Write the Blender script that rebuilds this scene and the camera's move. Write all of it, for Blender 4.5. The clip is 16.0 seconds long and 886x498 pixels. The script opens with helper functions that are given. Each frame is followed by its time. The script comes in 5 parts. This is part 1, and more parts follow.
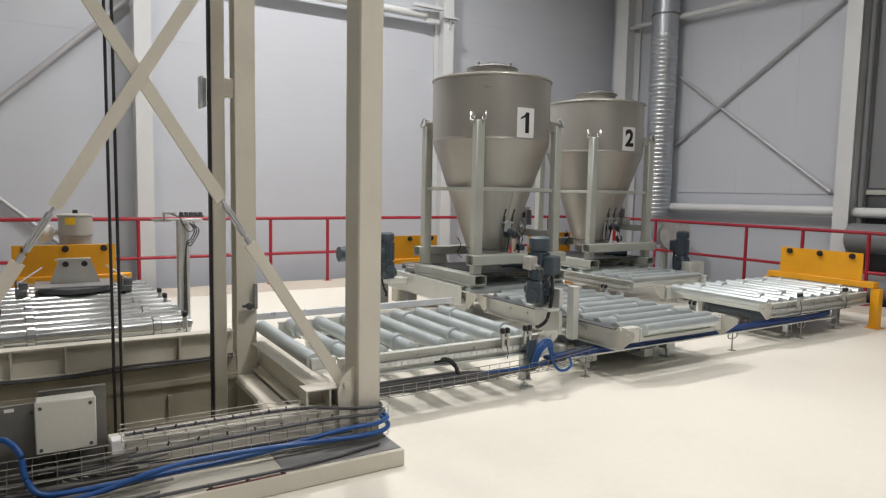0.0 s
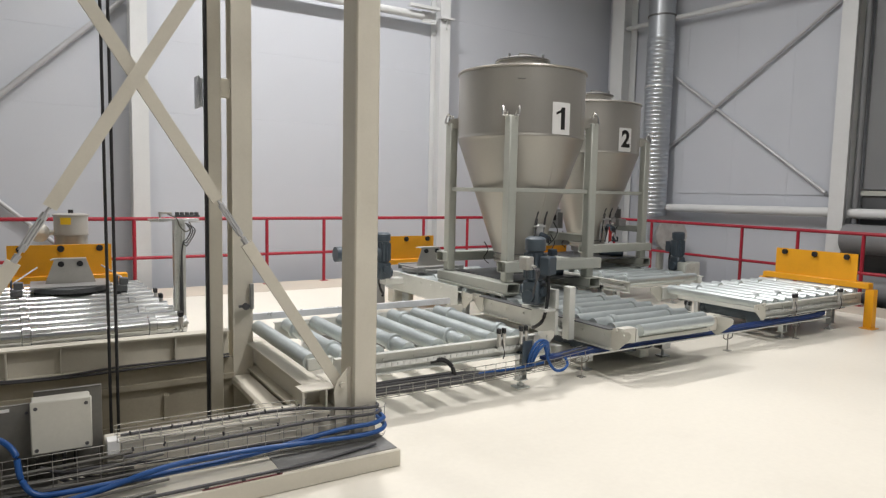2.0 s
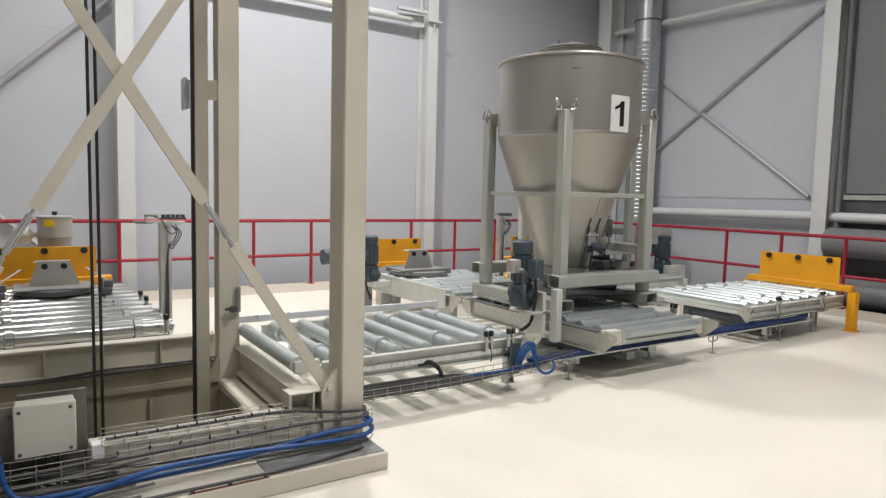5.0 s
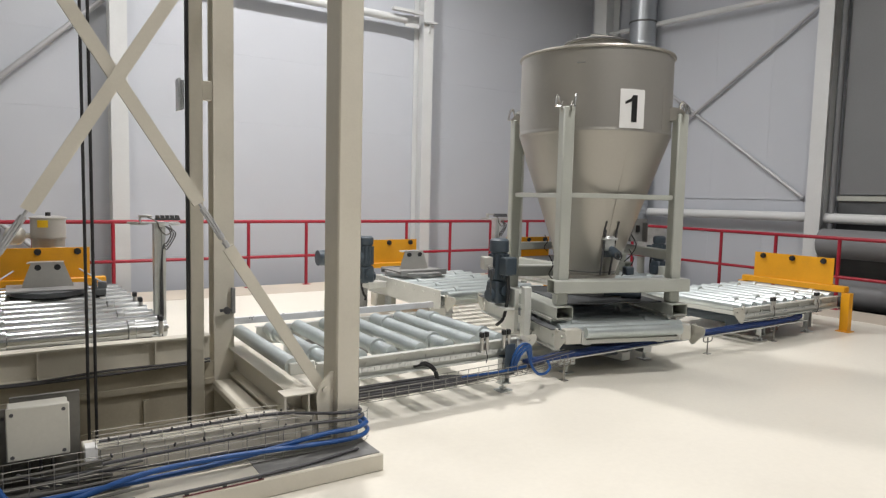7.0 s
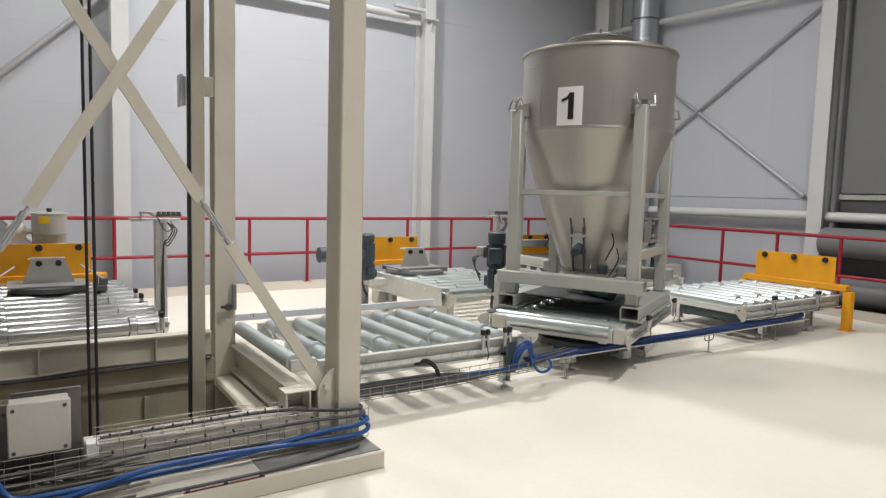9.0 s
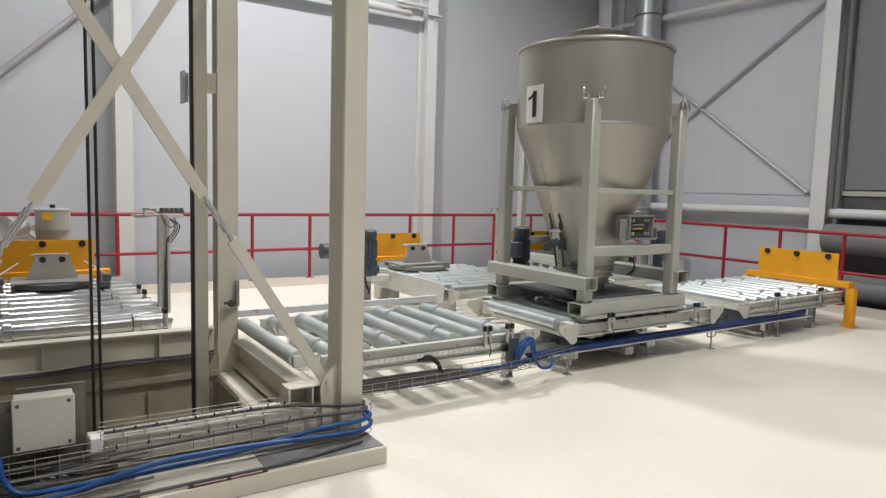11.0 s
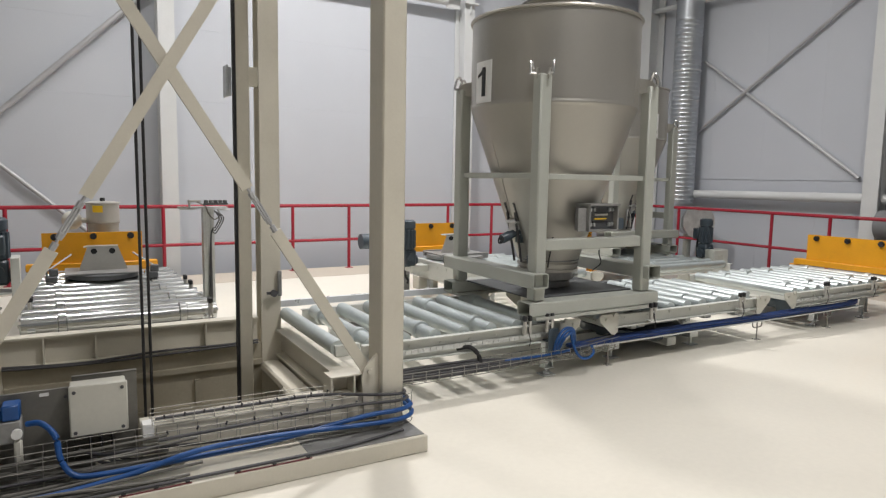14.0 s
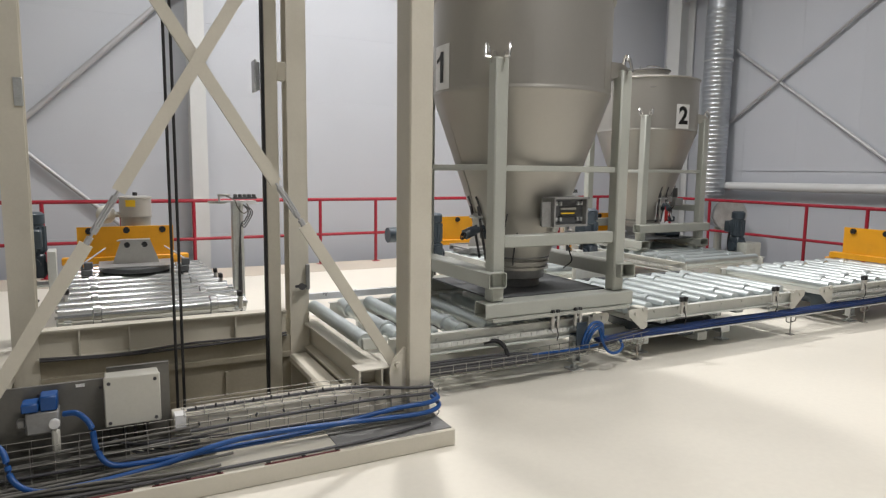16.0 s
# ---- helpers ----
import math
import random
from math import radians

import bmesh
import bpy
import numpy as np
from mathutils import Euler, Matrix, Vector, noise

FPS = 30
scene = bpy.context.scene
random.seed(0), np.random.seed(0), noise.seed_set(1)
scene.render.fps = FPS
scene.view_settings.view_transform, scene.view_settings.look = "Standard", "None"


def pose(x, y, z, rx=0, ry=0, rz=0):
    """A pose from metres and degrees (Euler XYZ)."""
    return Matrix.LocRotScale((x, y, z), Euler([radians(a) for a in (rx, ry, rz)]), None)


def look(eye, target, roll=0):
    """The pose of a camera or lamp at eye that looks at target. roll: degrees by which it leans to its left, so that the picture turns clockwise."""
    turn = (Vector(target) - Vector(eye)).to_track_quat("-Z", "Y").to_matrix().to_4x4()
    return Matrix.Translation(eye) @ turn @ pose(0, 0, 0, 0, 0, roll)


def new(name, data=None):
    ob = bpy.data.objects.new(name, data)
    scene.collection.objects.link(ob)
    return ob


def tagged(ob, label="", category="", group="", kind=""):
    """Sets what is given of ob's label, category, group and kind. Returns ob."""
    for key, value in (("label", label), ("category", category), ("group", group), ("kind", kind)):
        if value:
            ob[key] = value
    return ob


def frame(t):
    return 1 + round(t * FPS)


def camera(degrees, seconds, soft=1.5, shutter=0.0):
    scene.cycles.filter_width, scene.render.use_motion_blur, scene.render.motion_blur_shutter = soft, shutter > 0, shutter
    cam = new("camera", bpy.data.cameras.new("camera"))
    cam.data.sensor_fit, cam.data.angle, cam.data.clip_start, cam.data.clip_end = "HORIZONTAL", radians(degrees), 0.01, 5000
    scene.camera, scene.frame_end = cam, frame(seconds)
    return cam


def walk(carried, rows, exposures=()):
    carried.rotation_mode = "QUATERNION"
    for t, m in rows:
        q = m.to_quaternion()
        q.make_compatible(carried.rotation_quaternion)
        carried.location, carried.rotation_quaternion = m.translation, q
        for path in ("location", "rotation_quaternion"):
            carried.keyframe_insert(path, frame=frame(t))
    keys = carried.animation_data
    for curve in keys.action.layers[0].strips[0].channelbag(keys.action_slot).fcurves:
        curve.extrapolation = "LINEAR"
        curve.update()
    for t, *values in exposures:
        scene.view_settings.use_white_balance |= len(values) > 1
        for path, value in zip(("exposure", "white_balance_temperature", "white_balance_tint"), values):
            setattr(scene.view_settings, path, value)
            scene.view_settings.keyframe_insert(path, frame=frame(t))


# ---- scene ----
cam = camera(68.7, 16.0, 1.3)
PATH = [
    (0, (0.992, 0.912, 1.584), (2.033, 2.61, 1.406), 1.1),
    (0.5, (0.992, 0.912, 1.586), (2.031, 2.612, 1.407), 1.1),
    (1, (0.991, 0.909, 1.584), (2.033, 2.607, 1.411), 1.0),
    (1.5, (0.991, 0.907, 1.584), (2.038, 2.603, 1.413), 1.1),
    (2, (0.989, 0.908, 1.585), (2.04, 2.601, 1.408), 1.2),
    (2.5, (0.988, 0.905, 1.584), (2.04, 2.597, 1.411), 1.1),
    (3, (0.984, 0.899, 1.586), (2.042, 2.588, 1.413), 1.0),
    (3.5, (0.984, 0.896, 1.586), (2.044, 2.583, 1.411), 1.3),
    (4, (0.983, 0.9, 1.586), (2.051, 2.582, 1.416), 1.3),
    (6.5, (0.984, 0.904, 1.587), (2.08, 2.569, 1.42), 1.5),
    (7, (0.985, 0.907, 1.588), (2.081, 2.572, 1.423), 1.4),
    (7.5, (0.983, 0.9, 1.59), (2.078, 2.565, 1.425), 1.6),
    (8, (0.983, 0.908, 1.588), (2.077, 2.573, 1.417), 1.5),
    (8.5, (0.985, 0.911, 1.588), (2.078, 2.577, 1.419), 1.5),
    (9, (0.984, 0.916, 1.587), (2.078, 2.582, 1.414), 1.6),
    (11.5, (0.978, 0.908, 1.588), (2.061, 2.579, 1.401), 1.6),
    (12, (0.973, 0.902, 1.59), (2.045, 2.58, 1.402), 1.6),
    (12.5, (0.97, 0.9, 1.59), (2.021, 2.592, 1.411), 1.3),
    (13, (0.97, 0.905, 1.588), (2.009, 2.604, 1.406), 1.2),
    (13.5, (0.972, 0.905, 1.589), (1.99, 2.615, 1.385), 1.2),
    (14, (0.968, 0.916, 1.591), (1.956, 2.641, 1.372), 1.0),
    (14.5, (0.966, 0.914, 1.592), (1.933, 2.651, 1.374), 0.8),
    (15, (0.965, 0.913, 1.59), (1.908, 2.662, 1.368), 0.9),
    (15.5, (0.962, 0.927, 1.591), (1.899, 2.679, 1.365), 0.7),
    (16, (0.968, 0.929, 1.592), (1.884, 2.69, 1.351), 0.7),
]
EXPOSURE = -0.57
walk(cam, [(t, look(eye, target, roll)) for t, eye, target, roll in PATH],
     [(0, EXPOSURE - 0.10), (0.6, EXPOSURE - 0.09), (1.8, EXPOSURE), (9.2, EXPOSURE), (11.5, EXPOSURE - 0.03), (16, EXPOSURE - 0.02)])

# ---- world and lamps ----
world = bpy.data.worlds.new("hall_air")
world.use_nodes = True
world.node_tree.nodes["Background"].inputs["Color"].default_value = (0.80, 0.88, 1.0, 1)
world.node_tree.nodes["Background"].inputs["Strength"].default_value = 0.13
scene.world = world

LAMP_ROWS = (  # x, y, z, watts, spread in degrees: high-bay lamps under the roof
    (4.5, 9.1, 8.0, 450, 152), (7.2, 8.9, 8.0, 150, 152), (1.2, 9.0, 7.8, 110, 148), (8.8, 6.6, 8.0, 75, 150),
    (4.9, 6.5, 8.0, 50, 142), (4.9, 1.6, 8.0, 350, 142), (2.8, -1.2, 8.0, 130, 142), (-2.5, 4.5, 8.0, 25, 142))


def lamp_light(x, y, z, watts, spread):
    data = bpy.data.lights.new("high_bay_light", "AREA")
    data.shape, data.size, data.size_y = "RECTANGLE", 0.55, 0.28
    data.energy, data.color, data.spread = watts, (1.0, 0.968, 0.945), radians(spread)
    ob = new("high_bay_light", data)
    ob.matrix_basis = pose(x, y, z)
    return ob


for row in LAMP_ROWS:
    lamp_light(*row)


# ---- materials ----
def material(name, colour, rough=0.5, metal=0.0, vary=0.08, scale=3.0, fine=60.0, bump=0.05, dirt=None, dirt_amount=0.0,
             rough_vary=0.1, stretch=(1, 1, 1), island=0.0, coat=0.0):
    m = bpy.data.materials.new(name)
    m.use_nodes = True
    nt = m.node_tree
    n, l = nt.nodes, nt.links
    b = n["Principled BSDF"]
    tc = n.new("ShaderNodeTexCoord")
    mp = n.new("ShaderNodeMapping")
    mp.inputs["Scale"].default_value = stretch
    l.new(tc.outputs["Object"], mp.inputs["Vector"])
    big = n.new("ShaderNodeTexNoise")
    big.inputs["Scale"].default_value, big.inputs["Detail"].default_value = scale, 4
    small = n.new("ShaderNodeTexNoise")
    small.inputs["Scale"].default_value, small.inputs["Detail"].default_value = fine, 3
    l.new(mp.outputs["Vector"], big.inputs["Vector"])
    l.new(mp.outputs["Vector"], small.inputs["Vector"])
    ramp = n.new("ShaderNodeMapRange")
    ramp.inputs["From Min"].default_value, ramp.inputs["From Max"].default_value = 0.3, 0.7
    ramp.inputs["To Min"].default_value, ramp.inputs["To Max"].default_value = 1 - vary, 1 + vary
    l.new(big.outputs["Fac"], ramp.inputs["Value"])
    fr = n.new("ShaderNodeMapRange")
    fr.inputs["From Min"].default_value, fr.inputs["From Max"].default_value = 0.3, 0.7
    fr.inputs["To Min"].default_value, fr.inputs["To Max"].default_value = 1 - vary * 0.5, 1 + vary * 0.5
    l.new(small.outputs["Fac"], fr.inputs["Value"])
    mul = n.new("ShaderNodeMath")
    mul.operation = "MULTIPLY"
    l.new(ramp.outputs["Result"], mul.inputs[0])
    l.new(fr.outputs["Result"], mul.inputs[1])
    value = mul.outputs["Value"]
    if island:
        oi = n.new("ShaderNodeObjectInfo")
        rr = n.new("ShaderNodeMapRange")
        rr.inputs["To Min"].default_value, rr.inputs["To Max"].default_value = 1 - island, 1 + island
        l.new(oi.outputs["Random"], rr.inputs["Value"])
        m2 = n.new("ShaderNodeMath")
        m2.operation = "MULTIPLY"
        l.new(value, m2.inputs[0])
        l.new(rr.outputs["Result"], m2.inputs[1])
        value = m2.outputs["Value"]
    mix = n.new("ShaderNodeVectorMath")
    mix.operation = "SCALE"
    mix.inputs[0].default_value = colour
    l.new(value, mix.inputs["Scale"])
    out = mix.outputs["Vector"]
    if dirt:
        dn = n.new("ShaderNodeTexNoise")
        dn.inputs["Scale"].default_value, dn.inputs["Detail"].default_value = scale * 1.7, 8
        dn.inputs["Roughness"].default_value = 0.7
        l.new(mp.outputs["Vector"], dn.inputs["Vector"])
        dr = n.new("ShaderNodeMapRange")
        dr.inputs["From Min"].default_value, dr.inputs["From Max"].default_value = 0.52, 0.78
        dr.inputs["To Max"].default_value = dirt_amount
        l.new(dn.outputs["Fac"], dr.inputs["Value"])
        mm = n.new("ShaderNodeMix")
        mm.data_type = "RGBA"
        mm.inputs[7].default_value = (*dirt, 1)
        l.new(dr.outputs["Result"], mm.inputs[0])
        l.new(out, mm.inputs[6])
        out = mm.outputs[2]
    l.new(out, b.inputs["Base Color"])
    rv = n.new("ShaderNodeMapRange")
    rv.inputs["From Min"].default_value, rv.inputs["From Max"].default_value = 0.3, 0.7
    rv.inputs["To Min"].default_value, rv.inputs["To Max"].default_value = max(0.03, rough - rough_vary), min(1, rough + rough_vary)
    l.new(big.outputs["Fac"], rv.inputs["Value"])
    l.new(rv.outputs["Result"], b.inputs["Roughness"])
    b.inputs["Metallic"].default_value = metal
    b.inputs["Coat Weight"].default_value = coat
    if bump:
        bn = n.new("ShaderNodeBump")
        bn.inputs["Strength"].default_value, bn.inputs["Distance"].default_value = bump, 0.004
        l.new(small.outputs["Fac"], bn.inputs["Height"])
        l.new(bn.outputs["Normal"], b.inputs["Normal"])
    return m


M_FLOOR = material("pale_epoxy_floor", (0.80, 0.765, 0.68), 0.42, 0, 0.03, 0.6, 25, 0.03, (0.62, 0.58, 0.50), 0.25, 0.08)
M_SLAB = material("slab_concrete", (0.45, 0.44, 0.42), 0.8)
M_WALL = material("white_sandwich_panel", (0.55, 0.575, 0.625), 0.45, 0, 0.02, 0.8, 40, 0.03, None, 0, 0.06, island=0.006)
M_CEIL = material("white_roof_sheet", (0.6, 0.6, 0.6), 0.7)
M_WHITE = material("white_painted_steel", (0.66, 0.675, 0.68), 0.42, 0, 0.03, 2, 50)
M_CREAM = material("cream_painted_steel", (0.66, 0.625, 0.535), 0.40, 0, 0.035, 2.2, 70, 0.04, (0.42, 0.38, 0.28), 0.18)
M_GREY = material("grey_painted_steel", (0.43, 0.445, 0.405), 0.38, 0, 0.05, 3, 80, 0.05, (0.35, 0.35, 0.33), 0.2)
M_RAIL = material("light_grey_conveyor_paint", (0.60, 0.61, 0.575), 0.36, 0, 0.05, 3, 80, 0.05, (0.40, 0.40, 0.38), 0.25)
M_BRACE = material("grey_brace_tube", (0.49, 0.495, 0.51), 0.42, 0.30, 0.05, 4, 60)
M_DOOR = material("grey_door_panel", (0.20, 0.205, 0.215), 0.5, 0, 0.05, 1.0, 40)
# dirty cream steel, darkened to hold the shade of the pit
M_LINING = material("shaded_pit_lining", (0.40, 0.365, 0.285), 0.5, 0, 0.08, 2, 40, 0.05, (0.2, 0.18, 0.14), 0.3)
M_PLATE_GREY = material("grey_steel_plate", (0.27, 0.27, 0.265), 0.5, 0.2, 0.15, 5, 50, 0.06)
# beige sheet, darkened for the dim light at the left of the curb
M_PANEL = material("shaded_beige_sheet", (0.165, 0.16, 0.145), 0.42, 0.3, 0.10, 4, 50, 0.05, (0.22, 0.20, 0.16), 0.3)
M_MAROON = material("dark_red_strip", (0.13, 0.014, 0.018), 0.5, 0, 0.1)
M_POLISH = material("polished_zinc_roller", (0.58, 0.60, 0.60), 0.19, 0.95, 0.06, 3, 60, 0.03, rough_vary=0.06)
M_IRON = material("dark_forged_steel", (0.20, 0.20, 0.20), 0.4, 0.7, 0.15, 8, 60)
M_CAN = material("satin_grey_sheet", (0.50, 0.49, 0.46), 0.35, 0.5, 0.05, 5, 60)
M_GALV = material("galvanised_steel", (0.66, 0.68, 0.68), 0.38, 0.85, 0.14, 9, 90, 0.06)
M_ZINC = material("zinc_plated_roller", (0.57, 0.625, 0.63), 0.34, 0.58, 0.08, 4, 70, 0.04, (0.36, 0.42, 0.42), 0.35, rough_vary=0.06, island=0.07)
M_STEEL = material("satin_stainless", (0.42, 0.405, 0.37), 0.40, 0.62, 0.02, 1.2, 35, 0.02, rough_vary=0.04)
M_CHROME = material("bright_steel", (0.78, 0.78, 0.78), 0.16, 1.0, 0.04)
M_RED = material("red_painted_rail", (0.33, 0.012, 0.03), 0.38, 0, 0.06, 4, 60)
M_YELLOW = material("yellow_painted_steel", (0.83, 0.38, 0.012), 0.42, 0, 0.05, 4, 60, 0.04, (0.45, 0.22, 0.03), 0.2)
M_BLACK = material("black_rubber", (0.018, 0.018, 0.02), 0.55, 0, 0.2)
M_DARK = material("dark_grey_motor_paint", (0.055, 0.075, 0.095), 0.42, 0, 0.1, 8, 60)
M_BLUE = material("blue_hose", (0.010, 0.075, 0.27), 0.42, 0, 0.1, 10, 60)
M_BOX = material("light_grey_enclosure", (0.57, 0.56, 0.50), 0.45, 0, 0.04, 4, 60, 0.04, (0.42, 0.40, 0.34), 0.2)
M_PLATE = material("white_sign", (0.80, 0.80, 0.79), 0.45, 0, 0.02)
M_INK = material("black_ink", (0.012, 0.012, 0.012), 0.5)
M_CABLE = material("grey_cable", (0.07, 0.07, 0.075), 0.5)
M_NAVY = material("dark_blue_cable", (0.018, 0.045, 0.16), 0.45, 0, 0.15, 10, 60)
M_PALE_CABLE = material("pale_grey_cable", (0.16, 0.155, 0.14), 0.5, 0, 0.15, 10, 60)
M_WIRE = material("dull_zinc_wire", (0.34, 0.33, 0.30), 0.4, 0.6, 0.1, 10, 60)
M_ALU = material("bright_aluminium_strip", (0.80, 0.81, 0.84), 0.34, 0.5, 0.05, 6, 70)
M_BORDER = material("bare_screed_border", (0.56, 0.50, 0.42), 0.6, 0, 0.06, 1.2, 40, 0.05, (0.42, 0.37, 0.31), 0.3)
M_SPIRAL = material("spiral_duct_zinc", (0.50, 0.53, 0.56), 0.36, 0.8, 0.05, 3, 60, 0, rough_vary=0.03)
M_TAG = material("red_tag", (0.45, 0.03, 0.03), 0.5)
M_LABEL = material("yellow_label", (0.85, 0.55, 0.02), 0.5)
# dark machine parts, and sheets that paint shade
M_SHADE = material("dark_machinery_and_shade", (0.10, 0.105, 0.11), 0.55, 0.2, 0.2)


def glow_material():
    m = bpy.data.materials.new("lamp_glow")
    m.use_nodes = True
    b = m.node_tree.nodes["Principled BSDF"]
    b.inputs["Emission Color"].default_value = (1, 0.97, 0.9, 1)
    b.inputs["Emission Strength"].default_value = 6
    return m


M_GLOW = glow_material()


# ---- mesh helpers ----
def part(name, bm, mat, parent=None, label="", smooth=True):
    me = bpy.data.meshes.new(name)
    bmesh.ops.recalc_face_normals(bm, faces=bm.faces)
    bm.to_mesh(me)
    bm.free()
    me.materials.append(mat)
    if smooth:
        for p in me.polygons:
            p.use_smooth = True
        me.set_sharp_from_angle(angle=radians(42))
    ob = new(name, me)
    ob.parent = parent
    if label:
        ob["label"] = label
    return ob


def shared(name, ob, parent, m):
    """Another part on the mesh of ob."""
    c = new(name, ob.data)
    c.parent = parent
    c.matrix_basis = m
    return c


def thing(name, m, label, category, group="", kind=""):
    e = new(name)
    e.matrix_basis = m
    e.empty_display_size = 0.1
    return tagged(e, label, category, group, kind)


def box(bm, x0, x1, y0, y1, z0, z1, bevel=0.0):
    r = bmesh.ops.create_cube(bm, size=1.0)
    vs = r["verts"]
    for v in vs:
        v.co = ((x0 + x1) / 2 + v.co.x * (x1 - x0), (y0 + y1) / 2 + v.co.y * (y1 - y0), (z0 + z1) / 2 + v.co.z * (z1 - z0))
    if bevel:
        es = list({e for v in vs for e in v.link_edges})
        bmesh.ops.bevel(bm, geom=es, offset=bevel, segments=1, affect="EDGES", profile=0.5)
    return bm


def boxes(*rows, bevel=0.0):
    bm = bmesh.new()
    for r in rows:
        box(bm, *r, bevel=bevel)
    return bm


def cyl(bm, p, q, r, seg=16, r2=None, caps=True):
    p, q = Vector(p), Vector(q)
    d = q - p
    m = Matrix.Translation((p + q) / 2) @ d.to_track_quat("Z", "Y").to_matrix().to_4x4()
    bmesh.ops.create_cone(bm, cap_ends=caps, segments=seg, radius1=r, radius2=r if r2 is None else r2, depth=d.length, matrix=m)
    return bm


def lathe(bm, rows, seg=48, centre=(0, 0), closed=False):
    rings = []
    for r, z in rows:
        rings.append([bm.verts.new((centre[0] + r * math.cos(2 * math.pi * k / seg), centre[1] + r * math.sin(2 * math.pi * k / seg), z)) for k in range(seg)])
    for a, b in zip(rings, rings[1:]):
        for k in range(seg):
            bm.faces.new((a[k], a[(k + 1) % seg], b[(k + 1) % seg], b[k]))
    if closed:
        for k in range(seg):
            bm.faces.new((rings[-1][k], rings[-1][(k + 1) % seg], rings[0][(k + 1) % seg], rings[0][k]))
    else:
        bm.faces.new(rings[0])
        bm.faces.new(rings[-1])
    return bm


def tube(bm, axis, centre, length, w, h, wall=0.006, bevel=0.012):
    """A hollow rectangular tube along x or y, open at both ends: w across, h high."""
    def ring(a, ww, hh):
        out = []
        pts = []
        b = min(bevel * 0.8, ww * 0.3, hh * 0.3)
        for sx, sz, flip in ((1, 1, 0), (-1, 1, 1), (-1, -1, 0), (1, -1, 1)):
            c = ((sx * (ww / 2), sz * (hh / 2 - b)), (sx * (ww / 2 - b), sz * (hh / 2)))
            pts += list(c if not flip else c[::-1])
        for u, v in pts:
            out.append(bm.verts.new((centre[0] + a, centre[1] + u, centre[2] + v) if axis == "x" else (centre[0] + u, centre[1] + a, centre[2] + v)))
        return out
    o0, o1 = ring(-length / 2, w, h), ring(length / 2, w, h)
    i0, i1 = ring(-length / 2, w - 2 * wall, h - 2 * wall), ring(length / 2, w - 2 * wall, h - 2 * wall)
    n = len(o0)
    for k in range(n):
        j = (k + 1) % n
        for a, b in ((o0, o1), (i1, i0), (o1, i1), (i0, o0)):
            bm.faces.new((a[k], a[j], b[j], b[k]))
    return bm


def sweep(bm, points, r, seg=10):
    """A round hose or bar through points."""
    pts = [Vector(p) for p in points]
    rings = []
    for i, p in enumerate(pts):
        d = (pts[min(i + 1, len(pts) - 1)] - pts[max(i - 1, 0)]).normalized()
        up = Vector((0, 0, 1)) if abs(d.z) < 0.9 else Vector((0, 1, 0))
        a = d.cross(up).normalized()
        b = d.cross(a)
        rings.append([bm.verts.new(p + r * (math.cos(2 * math.pi * k / seg) * a + math.sin(2 * math.pi * k / seg) * b)) for k in range(seg)])
    for a, b in zip(rings, rings[1:]):
        for k in range(seg):
            bm.faces.new((a[k], a[(k + 1) % seg], b[(k + 1) % seg], b[k]))
    bm.faces.new(rings[0])
    bm.faces.new(rings[-1])
    return bm


def smooth_line(points, steps=8):
    """A rounded line (Catmull-Rom) through points."""
    p = [Vector(q) for q in points]
    p = [p[0] * 2 - p[1], *p, p[-1] * 2 - p[-2]]
    out = []
    for i in range(1, len(p) - 2):
        for k in range(steps):
            t = k / steps
            a, b, c, d = p[i - 1:i + 3]
            out.append(0.5 * (2 * b + (c - a) * t + (2 * a - 5 * b + 4 * c - d) * t * t + (3 * b - a - 3 * c + d) * t ** 3))
    return out + [p[-2]]


def prism(bm, outline, axis, a0, a1):
    """An outline in the two other axes, pushed along axis from a0 to a1."""
    def at(a, u, v):
        return (a, u, v) if axis == "x" else (u, a, v) if axis == "y" else (u, v, a)
    lo = [bm.verts.new(at(a0, u, v)) for u, v in outline]
    hi = [bm.verts.new(at(a1, u, v)) for u, v in outline]
    n = len(outline)
    for k in range(n):
        bm.faces.new((lo[k], lo[(k + 1) % n], hi[(k + 1) % n], hi[k]))
    bm.faces.new(lo)
    bm.faces.new(hi)
    return bm


def h_beam(bm, axis, a0, a1, cu, cv, bu, bv, flange=0.011, web=0.008, flange_on="v"):
    """An I-section along axis: bu wide and bv deep about (cu, cv); the flanges lie at both ends of v (or of u)."""
    hu, hv, t, w = bu / 2, bv / 2, flange, web / 2
    o = [(-hu, -hv), (hu, -hv), (hu, -hv + t), (w, -hv + t), (w, hv - t), (hu, hv - t), (hu, hv), (-hu, hv), (-hu, hv - t), (-w, hv - t), (-w, -hv + t), (-hu, -hv + t)]
    if flange_on == "u":
        hu2, hv2 = bu / 2, bv / 2
        o = [(-hu2, -hv2), (-hu2 + t, -hv2), (-hu2 + t, -w), (hu2 - t, -w), (hu2 - t, -hv2), (hu2, -hv2), (hu2, hv2), (hu2 - t, hv2), (hu2 - t, w), (-hu2 + t, w), (-hu2 + t, hv2), (-hu2, hv2)]
    return prism(bm, [(cu + u, cv + v) for u, v in o], axis, a0, a1)


# ---- the hall ----
FX, FY = 11.50, 11.62          # edges of the raised floor
WY, WX = 12.40, 12.70          # faces of the two walls
PIT = (0.30, 2.44, 4.62, 6.26)  # lift opening in the floor
LOW, TOP = -4.0, 9.0


